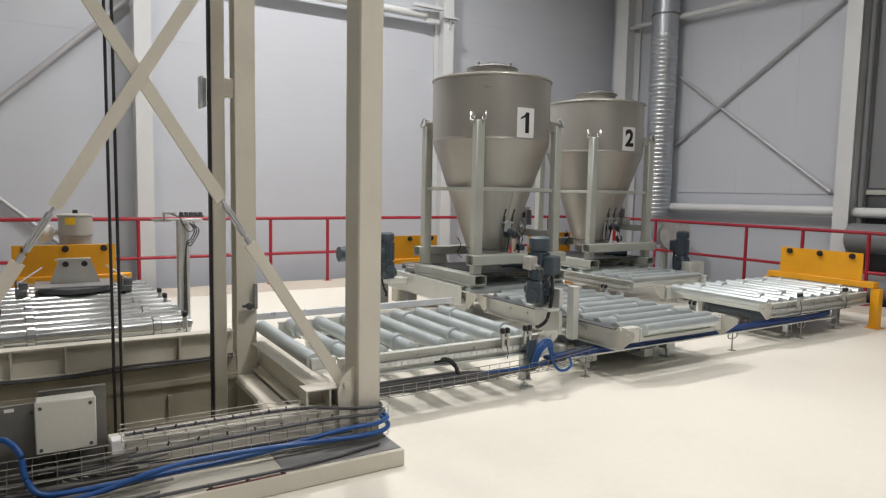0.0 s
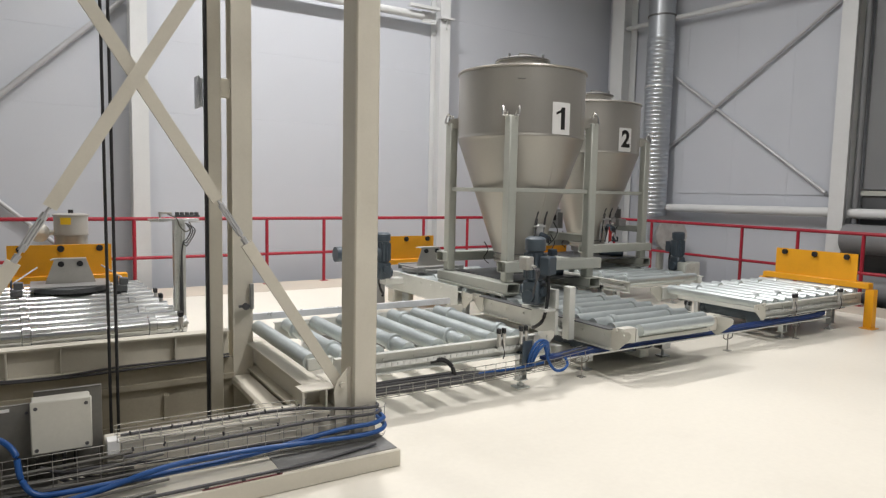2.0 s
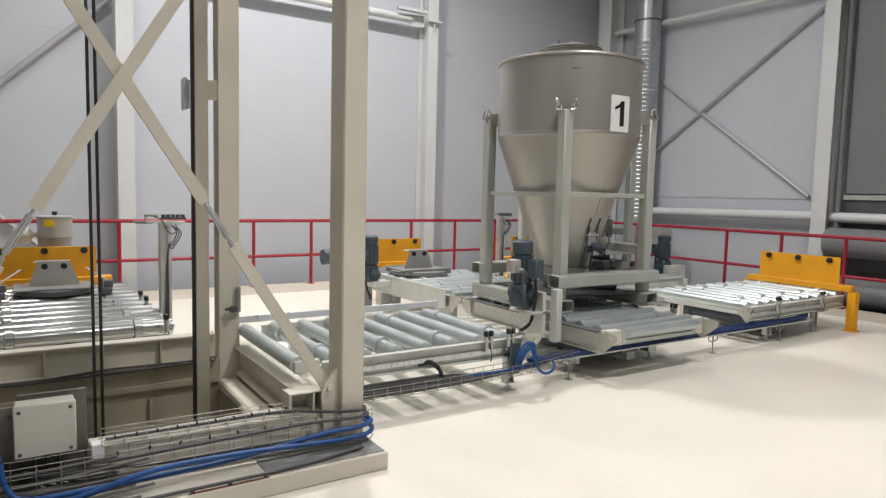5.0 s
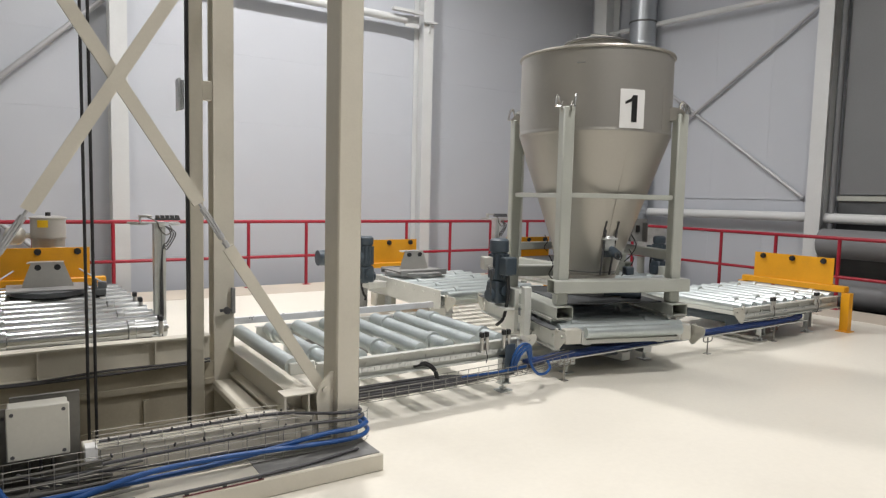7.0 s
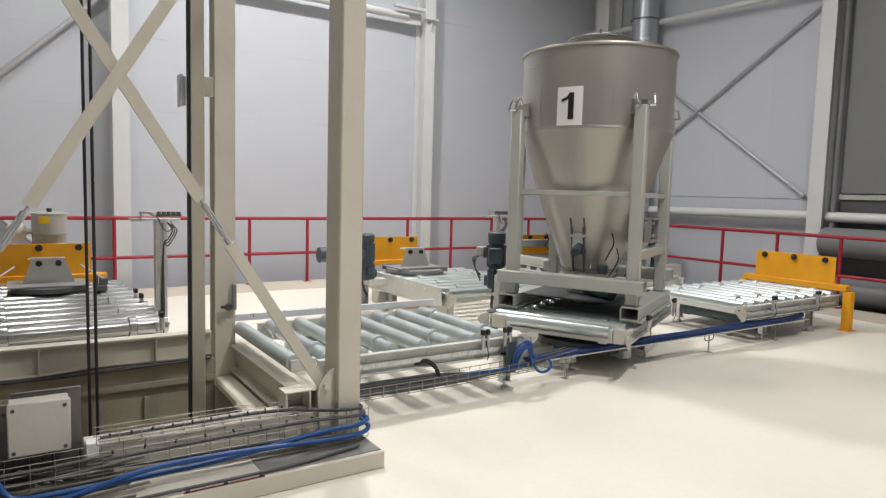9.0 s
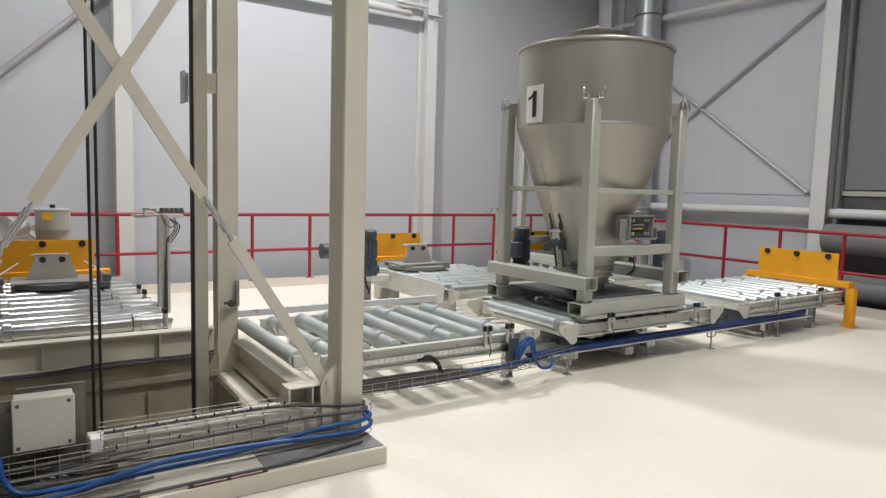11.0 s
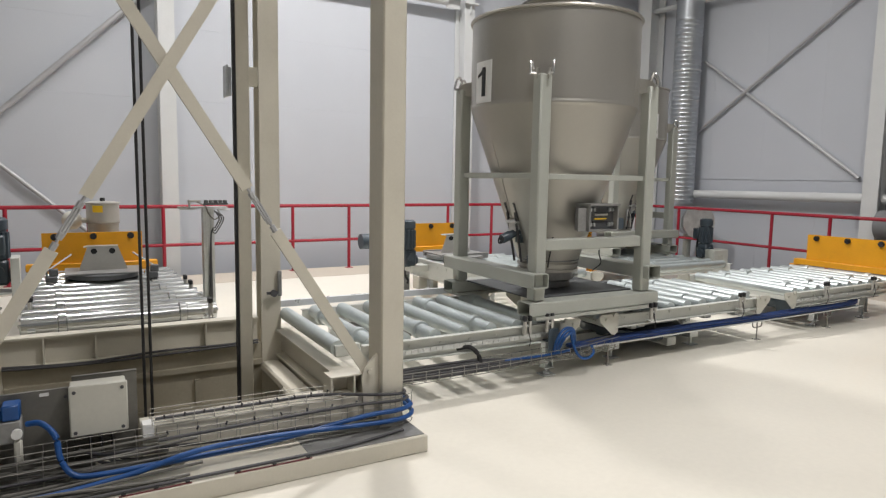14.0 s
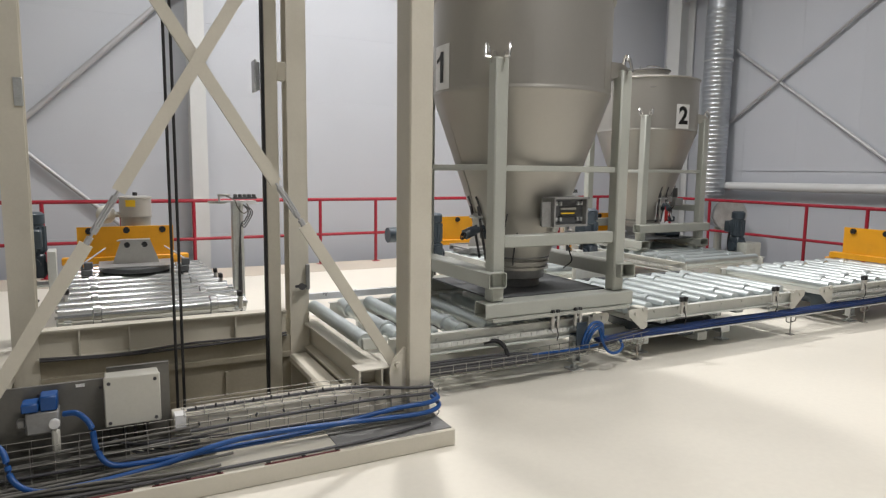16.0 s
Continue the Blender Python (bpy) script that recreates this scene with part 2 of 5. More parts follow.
def hall():
    fl = boxes((-8, PIT[0], -7, FY, -0.25, 0), (PIT[1], FX, -7, FY, -0.25, 0), (PIT[0], PIT[1], -7, PIT[2], -0.25, 0), (PIT[0], PIT[1], PIT[3], FY, -0.25, 0))
    bmesh.ops.remove_doubles(fl, verts=fl.verts, dist=0.001)
    tagged(part("floor", fl, M_FLOOR), "pale cream glossy epoxy floor of the raised deck", "floor", kind="structure")
    tagged(part("lower_floor", boxes((-9, WX + 1, -8, WY + 1, LOW - 0.2, LOW)), M_SLAB), "grey concrete floor of the level below", "floor", kind="structure")
    tagged(part("ceiling", boxes((-9, WX + 0.4, -8, WY + 0.4, TOP, TOP + 0.2)), M_CEIL), "white profiled roof sheet above the hall", "ceiling", kind="structure")
    north = tagged(part("wall_north", boxes((-9, WX + 0.2, WY + 0.06, WY + 0.3, LOW, TOP)), M_WALL), "light grey insulated panel wall", "wall", kind="structure")
    east = tagged(part("wall_east", boxes((WX + 0.06, WX + 0.3, -8, WY + 0.3, LOW, TOP)), M_WALL), "light grey insulated panel wall", "wall", kind="structure")
    tagged(part("wall_west", boxes((-9.2, -9, -8, WY + 0.3, LOW, TOP)), M_WALL), "plain light grey wall", "wall", kind="structure")
    tagged(part("wall_south", boxes((-9.2, WX + 0.3, -8.2, -8, LOW, TOP)), M_WALL), "plain light grey wall", "wall", kind="structure")
    tagged(part("floor_border", boxes((-8, FX - 0.004, 10.68, FY - 0.004, 0, 0.004), (10.62, FX - 0.004, -7, 10.68, 0, 0.004)), M_BORDER), "strip of bare beige screed along the deck edge", "floor", kind="structure")
    # insulated panels with open joints
    first = part("panel", boxes((-8.9, WX - 0.002, 0, 0.06, 0.0007, 1.1493), bevel=0.0008), M_WALL, north, smooth=False)
    first.matrix_basis = pose(0, WY, 2.77)
    for k in (-5, -4, -3, -2, -1, 1, 2, 3, 4):
        shared("panel", first, north, pose(0, WY, 2.77 + 1.15 * k))
    low = part("panel", boxes((0, 0.06, 0.0007, 1.1493, LOW, 1.645), bevel=0.0008), M_WALL, east, smooth=False)
    high = part("panel", boxes((0, 0.06, 0.0007, 1.1493, 1.655, TOP), bevel=0.0008), M_WALL, east, smooth=False)
    for k in range(7):
        y = WY - 1.15 * (k + 1)
        if k == 0:
            low.matrix_basis = high.matrix_basis = pose(WX, y, 0)
        else:
            shared("panel", low, east, pose(WX, y, 0))
            shared("panel", high, east, pose(WX, y, 0))


hall()


def column(name, x, y, bx, by, flange_on, label, mat=M_WHITE):
    bm = bmesh.new()
    h_beam(bm, "z", LOW, TOP, x, y, bx, by, 0.02, 0.014, flange_on)
    return tagged(part(name, bm, mat), label, "column", "columns along the walls", "structure")


def bar(name, p, q, r, mat, label, category, seg=12):
    bm = bmesh.new()
    cyl(bm, p, q, r, seg)
    return tagged(part(name, bm, mat), label, category, "", "structure")


def frame_of_hall():
    w = "white steel column standing against the panel wall"
    column("wall_column", 2.33, 12.18, 0.24, 0.38, "v", w)
    column("wall_column", 7.835, 12.20, 0.225, 0.38, "v", w)
    column("wall_column", 12.42, 11.66, 0.44, 0.36, "u", w)
    column("wall_column", 12.48, 6.70, 0.34, 0.25, "u", w)
    bar("wall_beam", (2.40, 12.20, 4.99), (7.42, 12.20, 4.985), 0.075, M_WHITE, "white round steel tie along the wall top", "beam")
    plates = boxes((7.06, 7.72, 12.03, 12.13, 5.09, 5.15), (7.40, 7.725, 12.19, 12.21, 4.86, 5.08), (7.69, 8.0, 11.93, 12.008, 4.93, 4.965), (7.83, 7.842, 11.96, 12.008, 4.75, 4.929), bevel=0.004)
    tagged(part("tie_bracket", plates, M_WHITE), "white welded plates joining the tie to a column", "bracket", kind="structure")
    bar("wall_brace", (-2.0, 12.3, 0.34), (2.16, 12.3, 4.44), 0.042, M_BRACE, "galvanised diagonal wall brace tube", "brace")
    bar("wall_brace", (-2.0, 12.34, 3.58), (2.16, 12.34, -0.25), 0.032, M_BRACE, "galvanised diagonal wall brace tube", "brace")
    # braces and ties of the east wall
    bar("wall_brace", (12.63, 10.46, 2.63), (12.63, 6.97, 5.0), 0.03, M_BRACE, "grey diagonal wall brace tube", "brace")
    bar("wall_brace", (12.655, 10.36, 4.11), (12.655, 7.07, 1.70), 0.034, M_BRACE, "galvanised diagonal wall brace tube", "brace")
    bar("wall_beam", (12.5, 10.32, 1.335), (12.5, 6.86, 1.365), 0.085, M_WHITE, "white round tie tube along the wall", "beam")
    bar("wall_beam", (12.5, 6.57, 1.36), (12.5, 2.0, 1.36), 0.085, M_WHITE, "white round tie tube along the wall", "beam")
    bar("wall_beam", (12.5, 11.75, 5.37), (12.5, 5.3, 5.20), 0.055, M_WHITE, "white round tie tube along the wall", "beam")
    # spiral ventilation duct in the corner
    d = thing("ventilation_duct", pose(12.33, 10.54, 0), "galvanised spiral ventilation duct rising beside the corner column", "duct")
    bm = bmesh.new()
    rows = []
    z = 1.15
    while z < 4.92:
        rows += [(0.276, z), (0.276, z + 0.050), (0.283, z + 0.058), (0.283, z + 0.072), (0.276, z + 0.08)]
        z += 0.09
    rows += [(0.276, 4.97), (0.276, TOP - 0.05)]
    lathe(bm, rows, 32)
    part("pipe", bm, M_SPIRAL, d)
    for z0, mat in ((5.36, M_IRON), (3.88, M_GALV)):
        bm = bmesh.new()
        lathe(bm, [(0.289, z0), (0.293, z0 + 0.005), (0.293, z0 + 0.03), (0.289, z0 + 0.035)], 32)
        part("clamp_ring", bm, mat, d)
    # down pipe and, past the column, the service recess: its shade is a flat dark sheet
    bar("down_pipe", (12.52, 6.50, LOW), (12.52, 6.50, TOP), 0.05, M_DOOR, "grey vertical down pipe fixed to the wall", "pipe")
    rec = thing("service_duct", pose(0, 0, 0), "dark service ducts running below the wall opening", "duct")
    part("recess_shade", boxes((12.60, 12.69, 1.5, 6.44, LOW, 1.66)), M_SHADE, rec)
    part("lintel", boxes((12.56, 12.69, 1.5, 6.44, 1.66, 1.74)), M_GREY, rec)
    for z in (0.15, 0.95):
        bm = bmesh.new()
        cyl(bm, (12.3, 1.5, z), (12.3, 6.5, z), 0.24, 20)
        part("duct", bm, M_DOOR, rec)
    tagged(part("sliding_door", boxes((12.60, 12.685, 1.5, 6.44, 1.76, TOP - 0.3), (12.58, 12.60, 3.9, 3.96, 1.8, TOP - 0.3), bevel=0.004), M_DOOR), "dark grey sliding door panel in the wall", "door", kind="structure")
    # blower behind the corner of the railing
    f = thing("blower", pose(12.0, 9.75, 0.80), "grey round blower housing mounted behind the railing", "blower")
    bm = bmesh.new()
    cyl(bm, (0.1, 0.35, 0), (-0.2, -0.1, 0), 0.29, 28)
    part("housing", bm, M_SPIRAL, f)
    for s in (0, 0.1):
        bm = bmesh.new()
        cyl(bm, (-0.2 - s * 0.6, -0.1 - s, 0), (-0.22 - s * 0.6, -0.13 - s, 0), 0.31, 28)
        part("flange", bm, M_GALV, f)
    bm = bmesh.new()
    cyl(bm, (0.1, 0.35, -4.8), (0.1, 0.35, 0), 0.08, 12)
    part("stand_pipe", bm, M_GREY, f)


frame_of_hall()


def railing(name, points, posts, label):
    """A red tube railing with two rails along points and posts at the given places."""
    r = thing(name, pose(0, 0, 0), label, "railing", "", "structure")
    for z, rad in ((1.085, 0.028), (0.50, 0.025)):
        bm = bmesh.new()
        for p, q in zip(points, points[1:]):
            cyl(bm, (*p, z), (*q, z), rad, 12)
        for p in points:
            bmesh.ops.create_uvsphere(bm, u_segments=10, v_segments=6, radius=rad, matrix=Matrix.Translation((*p, z)))
        part("top_rail" if z > 1 else "mid_rail", bm, M_RED, r)
    bm = bmesh.new()
    cyl(bm, (0, 0, 0.0), (0, 0, 1.075), 0.027, 12)
    box(bm, -0.06, 0.06, -0.05, 0.05, 0, 0.012)
    first = part("post", bm, M_RED, r)
    first.matrix_basis = pose(*posts[0], 0)
    for p in posts[1:]:
        shared("post", first, r, pose(*p, 0))
    return r


railing("railing_north", [(-6.0, 11.46), (11.36, 11.46)], [(4.13 + 0.99 * k, 11.46) for k in range(-9, 8) if k != -1],
        "red tubular guard railing along the deck edge")
railing("railing_east", [(11.36, 11.46), (11.36, 0.5)], [(11.36, 7.75 + 0.985 * k) for k in range(-7, 4) if k != 1],
        "red tubular guard railing along the deck edge")


def high_bay(x, y, z):
    t = thing("high_bay_lamp", pose(x, y, z), "rectangular high-bay lamp hanging from the roof", "lamp", "high-bay lamps")
    part("housing", boxes((-0.34, 0.34, -0.20, 0.20, 0.03, 0.12), bevel=0.01), M_WHITE, t)
    part("diffuser", boxes((-0.31, 0.31, -0.175, 0.175, 0.012, 0.03)), M_GLOW, t)
    bm = bmesh.new()
    for s in (-0.25, 0.25):
        cyl(bm, (s, 0, 0.12), (s, 0, TOP - z), 0.006, 6)
    part("hanger", bm, M_GALV, t)


for row in LAMP_ROWS:
    high_bay(*row[:3])


# ---- roller conveyors ----
ROLL_TOP = 0.48


def roller_mesh(width, collars, r=0.055):
    bm = bmesh.new()
    h = width / 2
    cyl(bm, (0, -h, 0), (0, h, 0), r, 20)
    cyl(bm, (0, -h - 0.022, 0), (0, h + 0.022, 0), 0.014, 8)
    for c in collars:
        bm2 = [(r - 0.001, c - 0.034), (r + 0.016, c - 0.026), (r + 0.016, c + 0.026), (r - 0.001, c + 0.034)]
        seg = 20
        rings = [[bm.verts.new((a * math.cos(2 * math.pi * k / seg), y, a * math.sin(2 * math.pi * k / seg))) for k in range(seg)] for a, y in bm2]
        for p, q in zip(rings, rings[1:]):
            for k in range(seg):
                bm.faces.new((p[k], p[(k + 1) % seg], q[(k + 1) % seg], q[k]))
    return bm


def side_rail(length, z0, z1, out):
    """A folded channel along x: the web stands at y = 0 and the flanges point to out."""
    t, w = 0.006, 0.05 * out
    o = [(0, z0), (w, z0), (w, z0 + t), (t * out, z0 + t), (t * out, z1 - t), (w, z1 - t), (w, z1), (0, z1)]
    bm = bmesh.new()
    prism(bm, o, "x", -length / 2, length / 2)
    n = max(3, int(length / 0.25))
    for k in range(n):
        x = -length / 2 + (k + 0.5) * length / n
        cyl(bm, (x, t * out, (z0 + z1) / 2 + 0.02), (x, (t + 0.009) * out, (z0 + z1) / 2 + 0.02), 0.012, 6)
    return bm


def leg_mesh(z1):
    bm = boxes((-0.04, 0.04, -0.028, -0.022, 0.07, z1), (-0.04, -0.034, -0.022, 0.03, 0.07, z1), (0.034, 0.04, -0.022, 0.03, 0.07, z1))
    cyl(bm, (0, 0, 0.02), (0, 0, 0.13), 0.012, 8)
    cyl(bm, (0, 0, 0.06), (0, 0, 0.078), 0.024, 6)
    box(bm, -0.045, 0.045, -0.04, 0.04, 0.062, 0.07)
    box(bm, -0.06, 0.06, -0.05, 0.05, 0, 0.012)
    cyl(bm, (0, 0, 0.012), (0, 0, 0.03), 0.03, 10)
    return bm


def conveyor(name, m, length, width, count, label, roll_shift=0.0, legs=(-0.8, 0.8), rail_h=0.15, pitch=None, group="roller conveyors", ends=(1, 1), chain=True, feet=True, rails=None, tuck=0.0, leg_in=0.12, r=0.055, skin=None):
    """A roller conveyor that carries along its local x; the top of its rollers is at ROLL_TOP."""
    c = thing(name, m, label, "conveyor", group)
    h = width / 2
    z1 = ROLL_TOP - 0.04
    for s in (-1, 1):
        rh = rails[(s + 1) // 2] if rails else rail_h
        rail = part("side_rail", side_rail(length, z1 - rh - tuck * 0.5, z1 - tuck * 0.5, s), M_RAIL, c)
        rail.matrix_basis = pose(0, s * (h + 0.03 - tuck), 0)
        if chain:
            bm = boxes((-length / 2 + 0.05, length / 2 - 0.05, 0, 0.01, z1 - rail_h * 0.72, z1 - rail_h * 0.48))
            x = -length / 2 + 0.08
            while x < length / 2 - 0.1:
                box(bm, x, x + 0.024, 0.01 if s > 0 else -0.006, 0.016 if s > 0 else 0, z1 - rail_h * 0.68, z1 - rail_h * 0.52)
                x += 0.05
            g = part("chain_strip", bm, M_GALV, c)
            g.matrix_basis = pose(0, s * (h + 0.055) - (0 if s > 0 else 0.005), 0)
    pitch = pitch or (length - 0.2) / (count - 1)
    plain = ringed = None
    for k in range(count):
        x = (k - (count - 1) / 2) * pitch + roll_shift
        mm = pose(x, 0, ROLL_TOP - r, 0, 37 * k, 0)
        if k % 2:
            if ringed is None:
                ringed = part("roller", roller_mesh(width, (-h * 0.62, h * 0.62), r), skin or M_ZINC, c)
                ringed.matrix_basis = mm
            else:
                shared("roller", ringed, c, mm)
        else:
            if plain is None:
                plain = part("roller", roller_mesh(width, (), r), skin or M_ZINC, c)
                plain.matrix_basis = mm
            else:
                shared("roller", plain, c, mm)
    for k, x in enumerate((-length * 0.36, 0, length * 0.36)):
        part("cross_member", boxes((x - 0.03, x + 0.03, -h - 0.02, h + 0.02, z1 - rail_h, z1 - rail_h + 0.06), bevel=0.004), M_RAIL, c)
    first = None
    if feet:
        for x in legs:
            for s in (-1, 1):
                mm = pose(x, s * (h - leg_in), 0, 0, 0, 0 if s > 0 else 180)
                if first is None:
                    first = part("leg", leg_mesh(z1 - rail_h + 0.01), M_GALV, c)
                    first.matrix_basis = mm
                else:
                    shared("leg", first, c, mm)
    # flared guide plates at the ends
    for side, on in zip((-1, 1), ends):
        if on:
            for s in (-1, 1):
                x = side * length / 2
                o = [(x - side * 0.03, z1 + 0.012), (x + side * 0.165, z1 + 0.012), (x + side * 0.185, z1 - 0.005), (x + side * 0.18, z1 - 0.045), (x + side * 0.04, z1 - 0.165), (x + side * 0.005, z1 - 0.17), (x - side * 0.03, z1 - 0.15)]
                bm = bmesh.new()
                prism(bm, o, "y", s * (h + 0.062), s * (h + 0.07))
                cyl(bm, (x + side * 0.11, s * (h + 0.07), z1 - 0.03), (x + side * 0.11, s * (h + 0.082), z1 - 0.03), 0.014, 8)
                cyl(bm, (x + side * 0.02, s * (h + 0.07), z1 + 0.005), (x + side * 0.02, s * (h + 0.085), z1 + 0.005), 0.02, 12)
                part("guide_plate", bm, M_BOX, c)
    return c


def sensor(m, label="small black light sensor on a galvanised bracket"):
    t = thing("photo_sensor", m, label, "sensor", "sensors on the conveyors")
    part("bracket", boxes((-0.02, 0.02, -0.004, 0.0, -0.10, 0.06), (-0.035, 0.035, -0.02, 0.0, -0.02, 0.0), (-0.02, 0.02, 0.0, 0.05, -0.10, -0.092)), M_GALV, t)
    for x in (-0.024, 0.024):
        part("eye", boxes((x - 0.013, x + 0.013, -0.028, 0.008, 0.028, 0.07), bevel=0.004), M_BLACK, t)
        bm = bmesh.new()
        cyl(bm, (x, -0.014, -0.075), (x, -0.014, 0.028), 0.016, 10)
        part("sleeve", bm, M_CAN, t)
    bm = bmesh.new()
    sweep(bm, smooth_line([(0, -0.01, 0.02), (0.01, -0.03, -0.08), (0.03, -0.02, -0.13), (0.035, 0.0, -0.18)]), 0.004, 6)
    part("lead", bm, M_BLACK, t)
    return t


def gear_motor(parent, m, height=0.62):
    """A standing geared motor: round finned body, terminal box and gear housing, in its parent's space."""
    bm = bmesh.new()
    seg, rings = 48, []
    for r, z, fin in ((0.075, 0.24, 0), (0.086, 0.25, 0), (0.086, 0.262, 0), (0.086, 0.262, 1), (0.086, 0.49, 1), (0.086, 0.49, 0), (0.080, 0.51, 0),
                      (0.095, 0.515, 0), (0.095, height - 0.02, 0), (0.07, height, 0)):
        rings.append([bm.verts.new(((r + 0.016 * fin * (k % 4 < 2)) * math.cos(2 * math.pi * k / seg), (r + 0.016 * fin * (k % 4 < 2)) * math.sin(2 * math.pi * k / seg), z)) for k in range(seg)])
    for p, q in zip(rings, rings[1:]):
        for k in range(seg):
            bm.faces.new((p[k], p[(k + 1) % seg], q[(k + 1) % seg], q[k]))
    bm.faces.new(rings[0])
    bm.faces.new(rings[-1])
    a = part("motor_body", bm, M_DARK, parent)
    a.matrix_basis = m
    b = part("terminal_box", boxes((0.085, 0.19, -0.07, 0.07, 0.30, 0.47), bevel=0.012), M_DARK, parent)
    b.matrix_basis = m
    bm = boxes((-0.085, 0.085, -0.085, 0.085, 0.02, 0.24), bevel=0.02)
    cyl(bm, (0, -0.12, 0.10), (0, 0.12, 0.10), 0.06, 16)
    cyl(bm, (-0.12, 0, 0.15), (0.12, 0, 0.15), 0.05, 16)
    g = part("gear_housing", bm, M_DARK, parent)
    g.matrix_basis = m
    bm = bmesh.new()
    sweep(bm, smooth_line([(0.14, 0, 0.30), (0.15, 0.0, 0.12), (0.12, -0.02, -0.10), (0.05, -0.03, -0.18), (0.0, 0.0, -0.2)]), 0.016, 8)
    k = part("motor_cable", bm, M_BLACK, parent)
    k.matrix_basis = m


LINE_Y = 5.60
TX, TY = 5.83, 5.58

conv_lift = conveyor("roller_conveyor", pose(3.53, LINE_Y + 0.02, 0), 1.76, 1.24, 8, "zinc roller conveyor with grey rails beside the lift", roll_shift=-0.155, legs=(0.76, -0.6), ends=(0, 1), pitch=0.25, leg_in=-0.02)
part("rear_skirt", boxes((-0.62, 0.80, 0.675, 0.683, 0.09, 0.40), bevel=0.001), M_PLATE_GREY, conv_lift)
part("cable_guard", boxes((0.69, 0.79, -0.745, -0.735, 0.16, 0.41), (0.69, 0.79, -0.735, -0.66, 0.30, 0.308), bevel=0.002), M_DARK, conv_lift)
part("side_guide", boxes((-1.09, 0.90, 0.672, 0.69, 0.474, 0.528), (-1.09, 0.90, 0.69, 0.715, 0.52, 0.528)), M_ALU, conv_lift, "bright aluminium side guide")
for x in (-0.7, -0.1, 0.5):
    part("guide_bracket", boxes((x - 0.02, x + 0.02, 0.676, 0.684, 0.40, 0.474)), M_GALV, conv_lift)
part("bearing_block", boxes((-1.06, -0.88, -0.645, -0.60, 0.37, 0.45), bevel=0.006), M_RAIL, conv_lift)
conv_end = conveyor("roller_conveyor", pose(8.645, LINE_Y + 0.04, 0), 2.11, 1.25, 10, "zinc roller conveyor ending at a yellow stop", legs=(-0.47, 0.55), ends=(1, 0), leg_in=0.06)
conv_feed = conveyor("roller_conveyor", pose(5.83, 7.95, 0, 0, 0, 90), 1.95, 1.44, 9, "zinc roller conveyor behind the turntable", legs=(-0.75, 0.75), ends=(1, 0), rails=(0.15, 0.19))
conv_side = conveyor("roller_conveyor", pose(8.35, 8.02, 0, 0, 0, 90), 2.35, 1.42, 10, "zinc roller conveyor carrying a parked hopper", legs=(-0.8, 0.8), ends=(0, 0))
conv_back = conveyor("roller_conveyor", pose(1.265, 7.945, 0, 0, 0, -88), 2.64, 1.43, 10, "bright zinc roller conveyor behind the lift shaft", legs=(-0.9, 0.95), ends=(0, 0), tuck=0.12, chain=False, pitch=0.27, r=0.072, skin=M_POLISH)
part("motor_bracket", boxes((-0.05, 0.22, -0.80, -0.73, 0.36, 0.82), (-0.05, 0.22, -0.95, -0.80, 0.50, 0.515), bevel=0.004), M_RAIL, conv_back)
bm = bmesh.new()
cyl(bm, (1.09, -0.06, 0.298), (1.09, -0.06, 0.33), 0.165, 32)
cyl(bm, (1.09, -0.06, 0.20), (1.09, -0.06, 0.298), 0.05, 16)
part("drive_pulley", bm, M_SHADE, conv_back)
bm = bmesh.new()
prism(bm, [(0.34, 0.33), (0.54, 0.33), (0.53, 0.365), (0.46, 0.37), (0.44, 0.40), (0.38, 0.40), (0.36, 0.36)], "x", 1.18, 1.20)
part("lug", bm, M_PLATE, conv_back)
part("front_beam", boxes((1.12, 1.17, -0.66, -0.36, 0.325, 0.365), bevel=0.003), M_GALV, conv_back)
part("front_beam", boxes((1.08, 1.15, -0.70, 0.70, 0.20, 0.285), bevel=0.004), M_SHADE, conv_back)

for c, x, y, lab in ((conv_feed, 0.45, 1.10, ""), (conv_side, -0.55, -0.98, ""), (conv_back, 0.05, -0.90, "")):
    gear_motor(c, pose(x, y, 0.42 if c is not conv_back else 0.55))
bm = bmesh.new()
cyl(bm, (0.45, 1.16, 0.78), (0.45, 1.72, 0.78), 0.085, 20)
cyl(bm, (0.45, 1.60, 0.78), (0.45, 1.76, 0.78), 0.095, 20)
part("fan_cover", bm, M_DARK, conv_feed)
bm = boxes((-0.93, 0.95, 0.835, 0.843, 0.275, 0.505), (-0.93, 0.95, 0.81, 0.835, 0.497, 0.505), bevel=0.001)
for k in range(8):
    cyl(bm, (-0.8 + 0.23 * k, 0.843, 0.45), (-0.8 + 0.23 * k, 0.851, 0.45), 0.013, 6)
part("side_plate", bm, M_RAIL, conv_feed)
part("motor_stand", boxes((0.86, 0.98, 0.86, 1.06, 0.0, 0.40), (0.90, 0.94, 0.88, 0.92, 0.40, 0.74), bevel=0.004), M_PLATE_GREY, conv_feed)
part("motor_bracket", boxes((0.36, 0.54, 0.74, 1.10, 0.37, 0.45), bevel=0.004), M_RAIL, conv_feed)
part("motor_bracket", boxes((-0.62, -0.48, -1.0, -0.76, 0.36, 0.44), bevel=0.004), M_RAIL, conv_side)

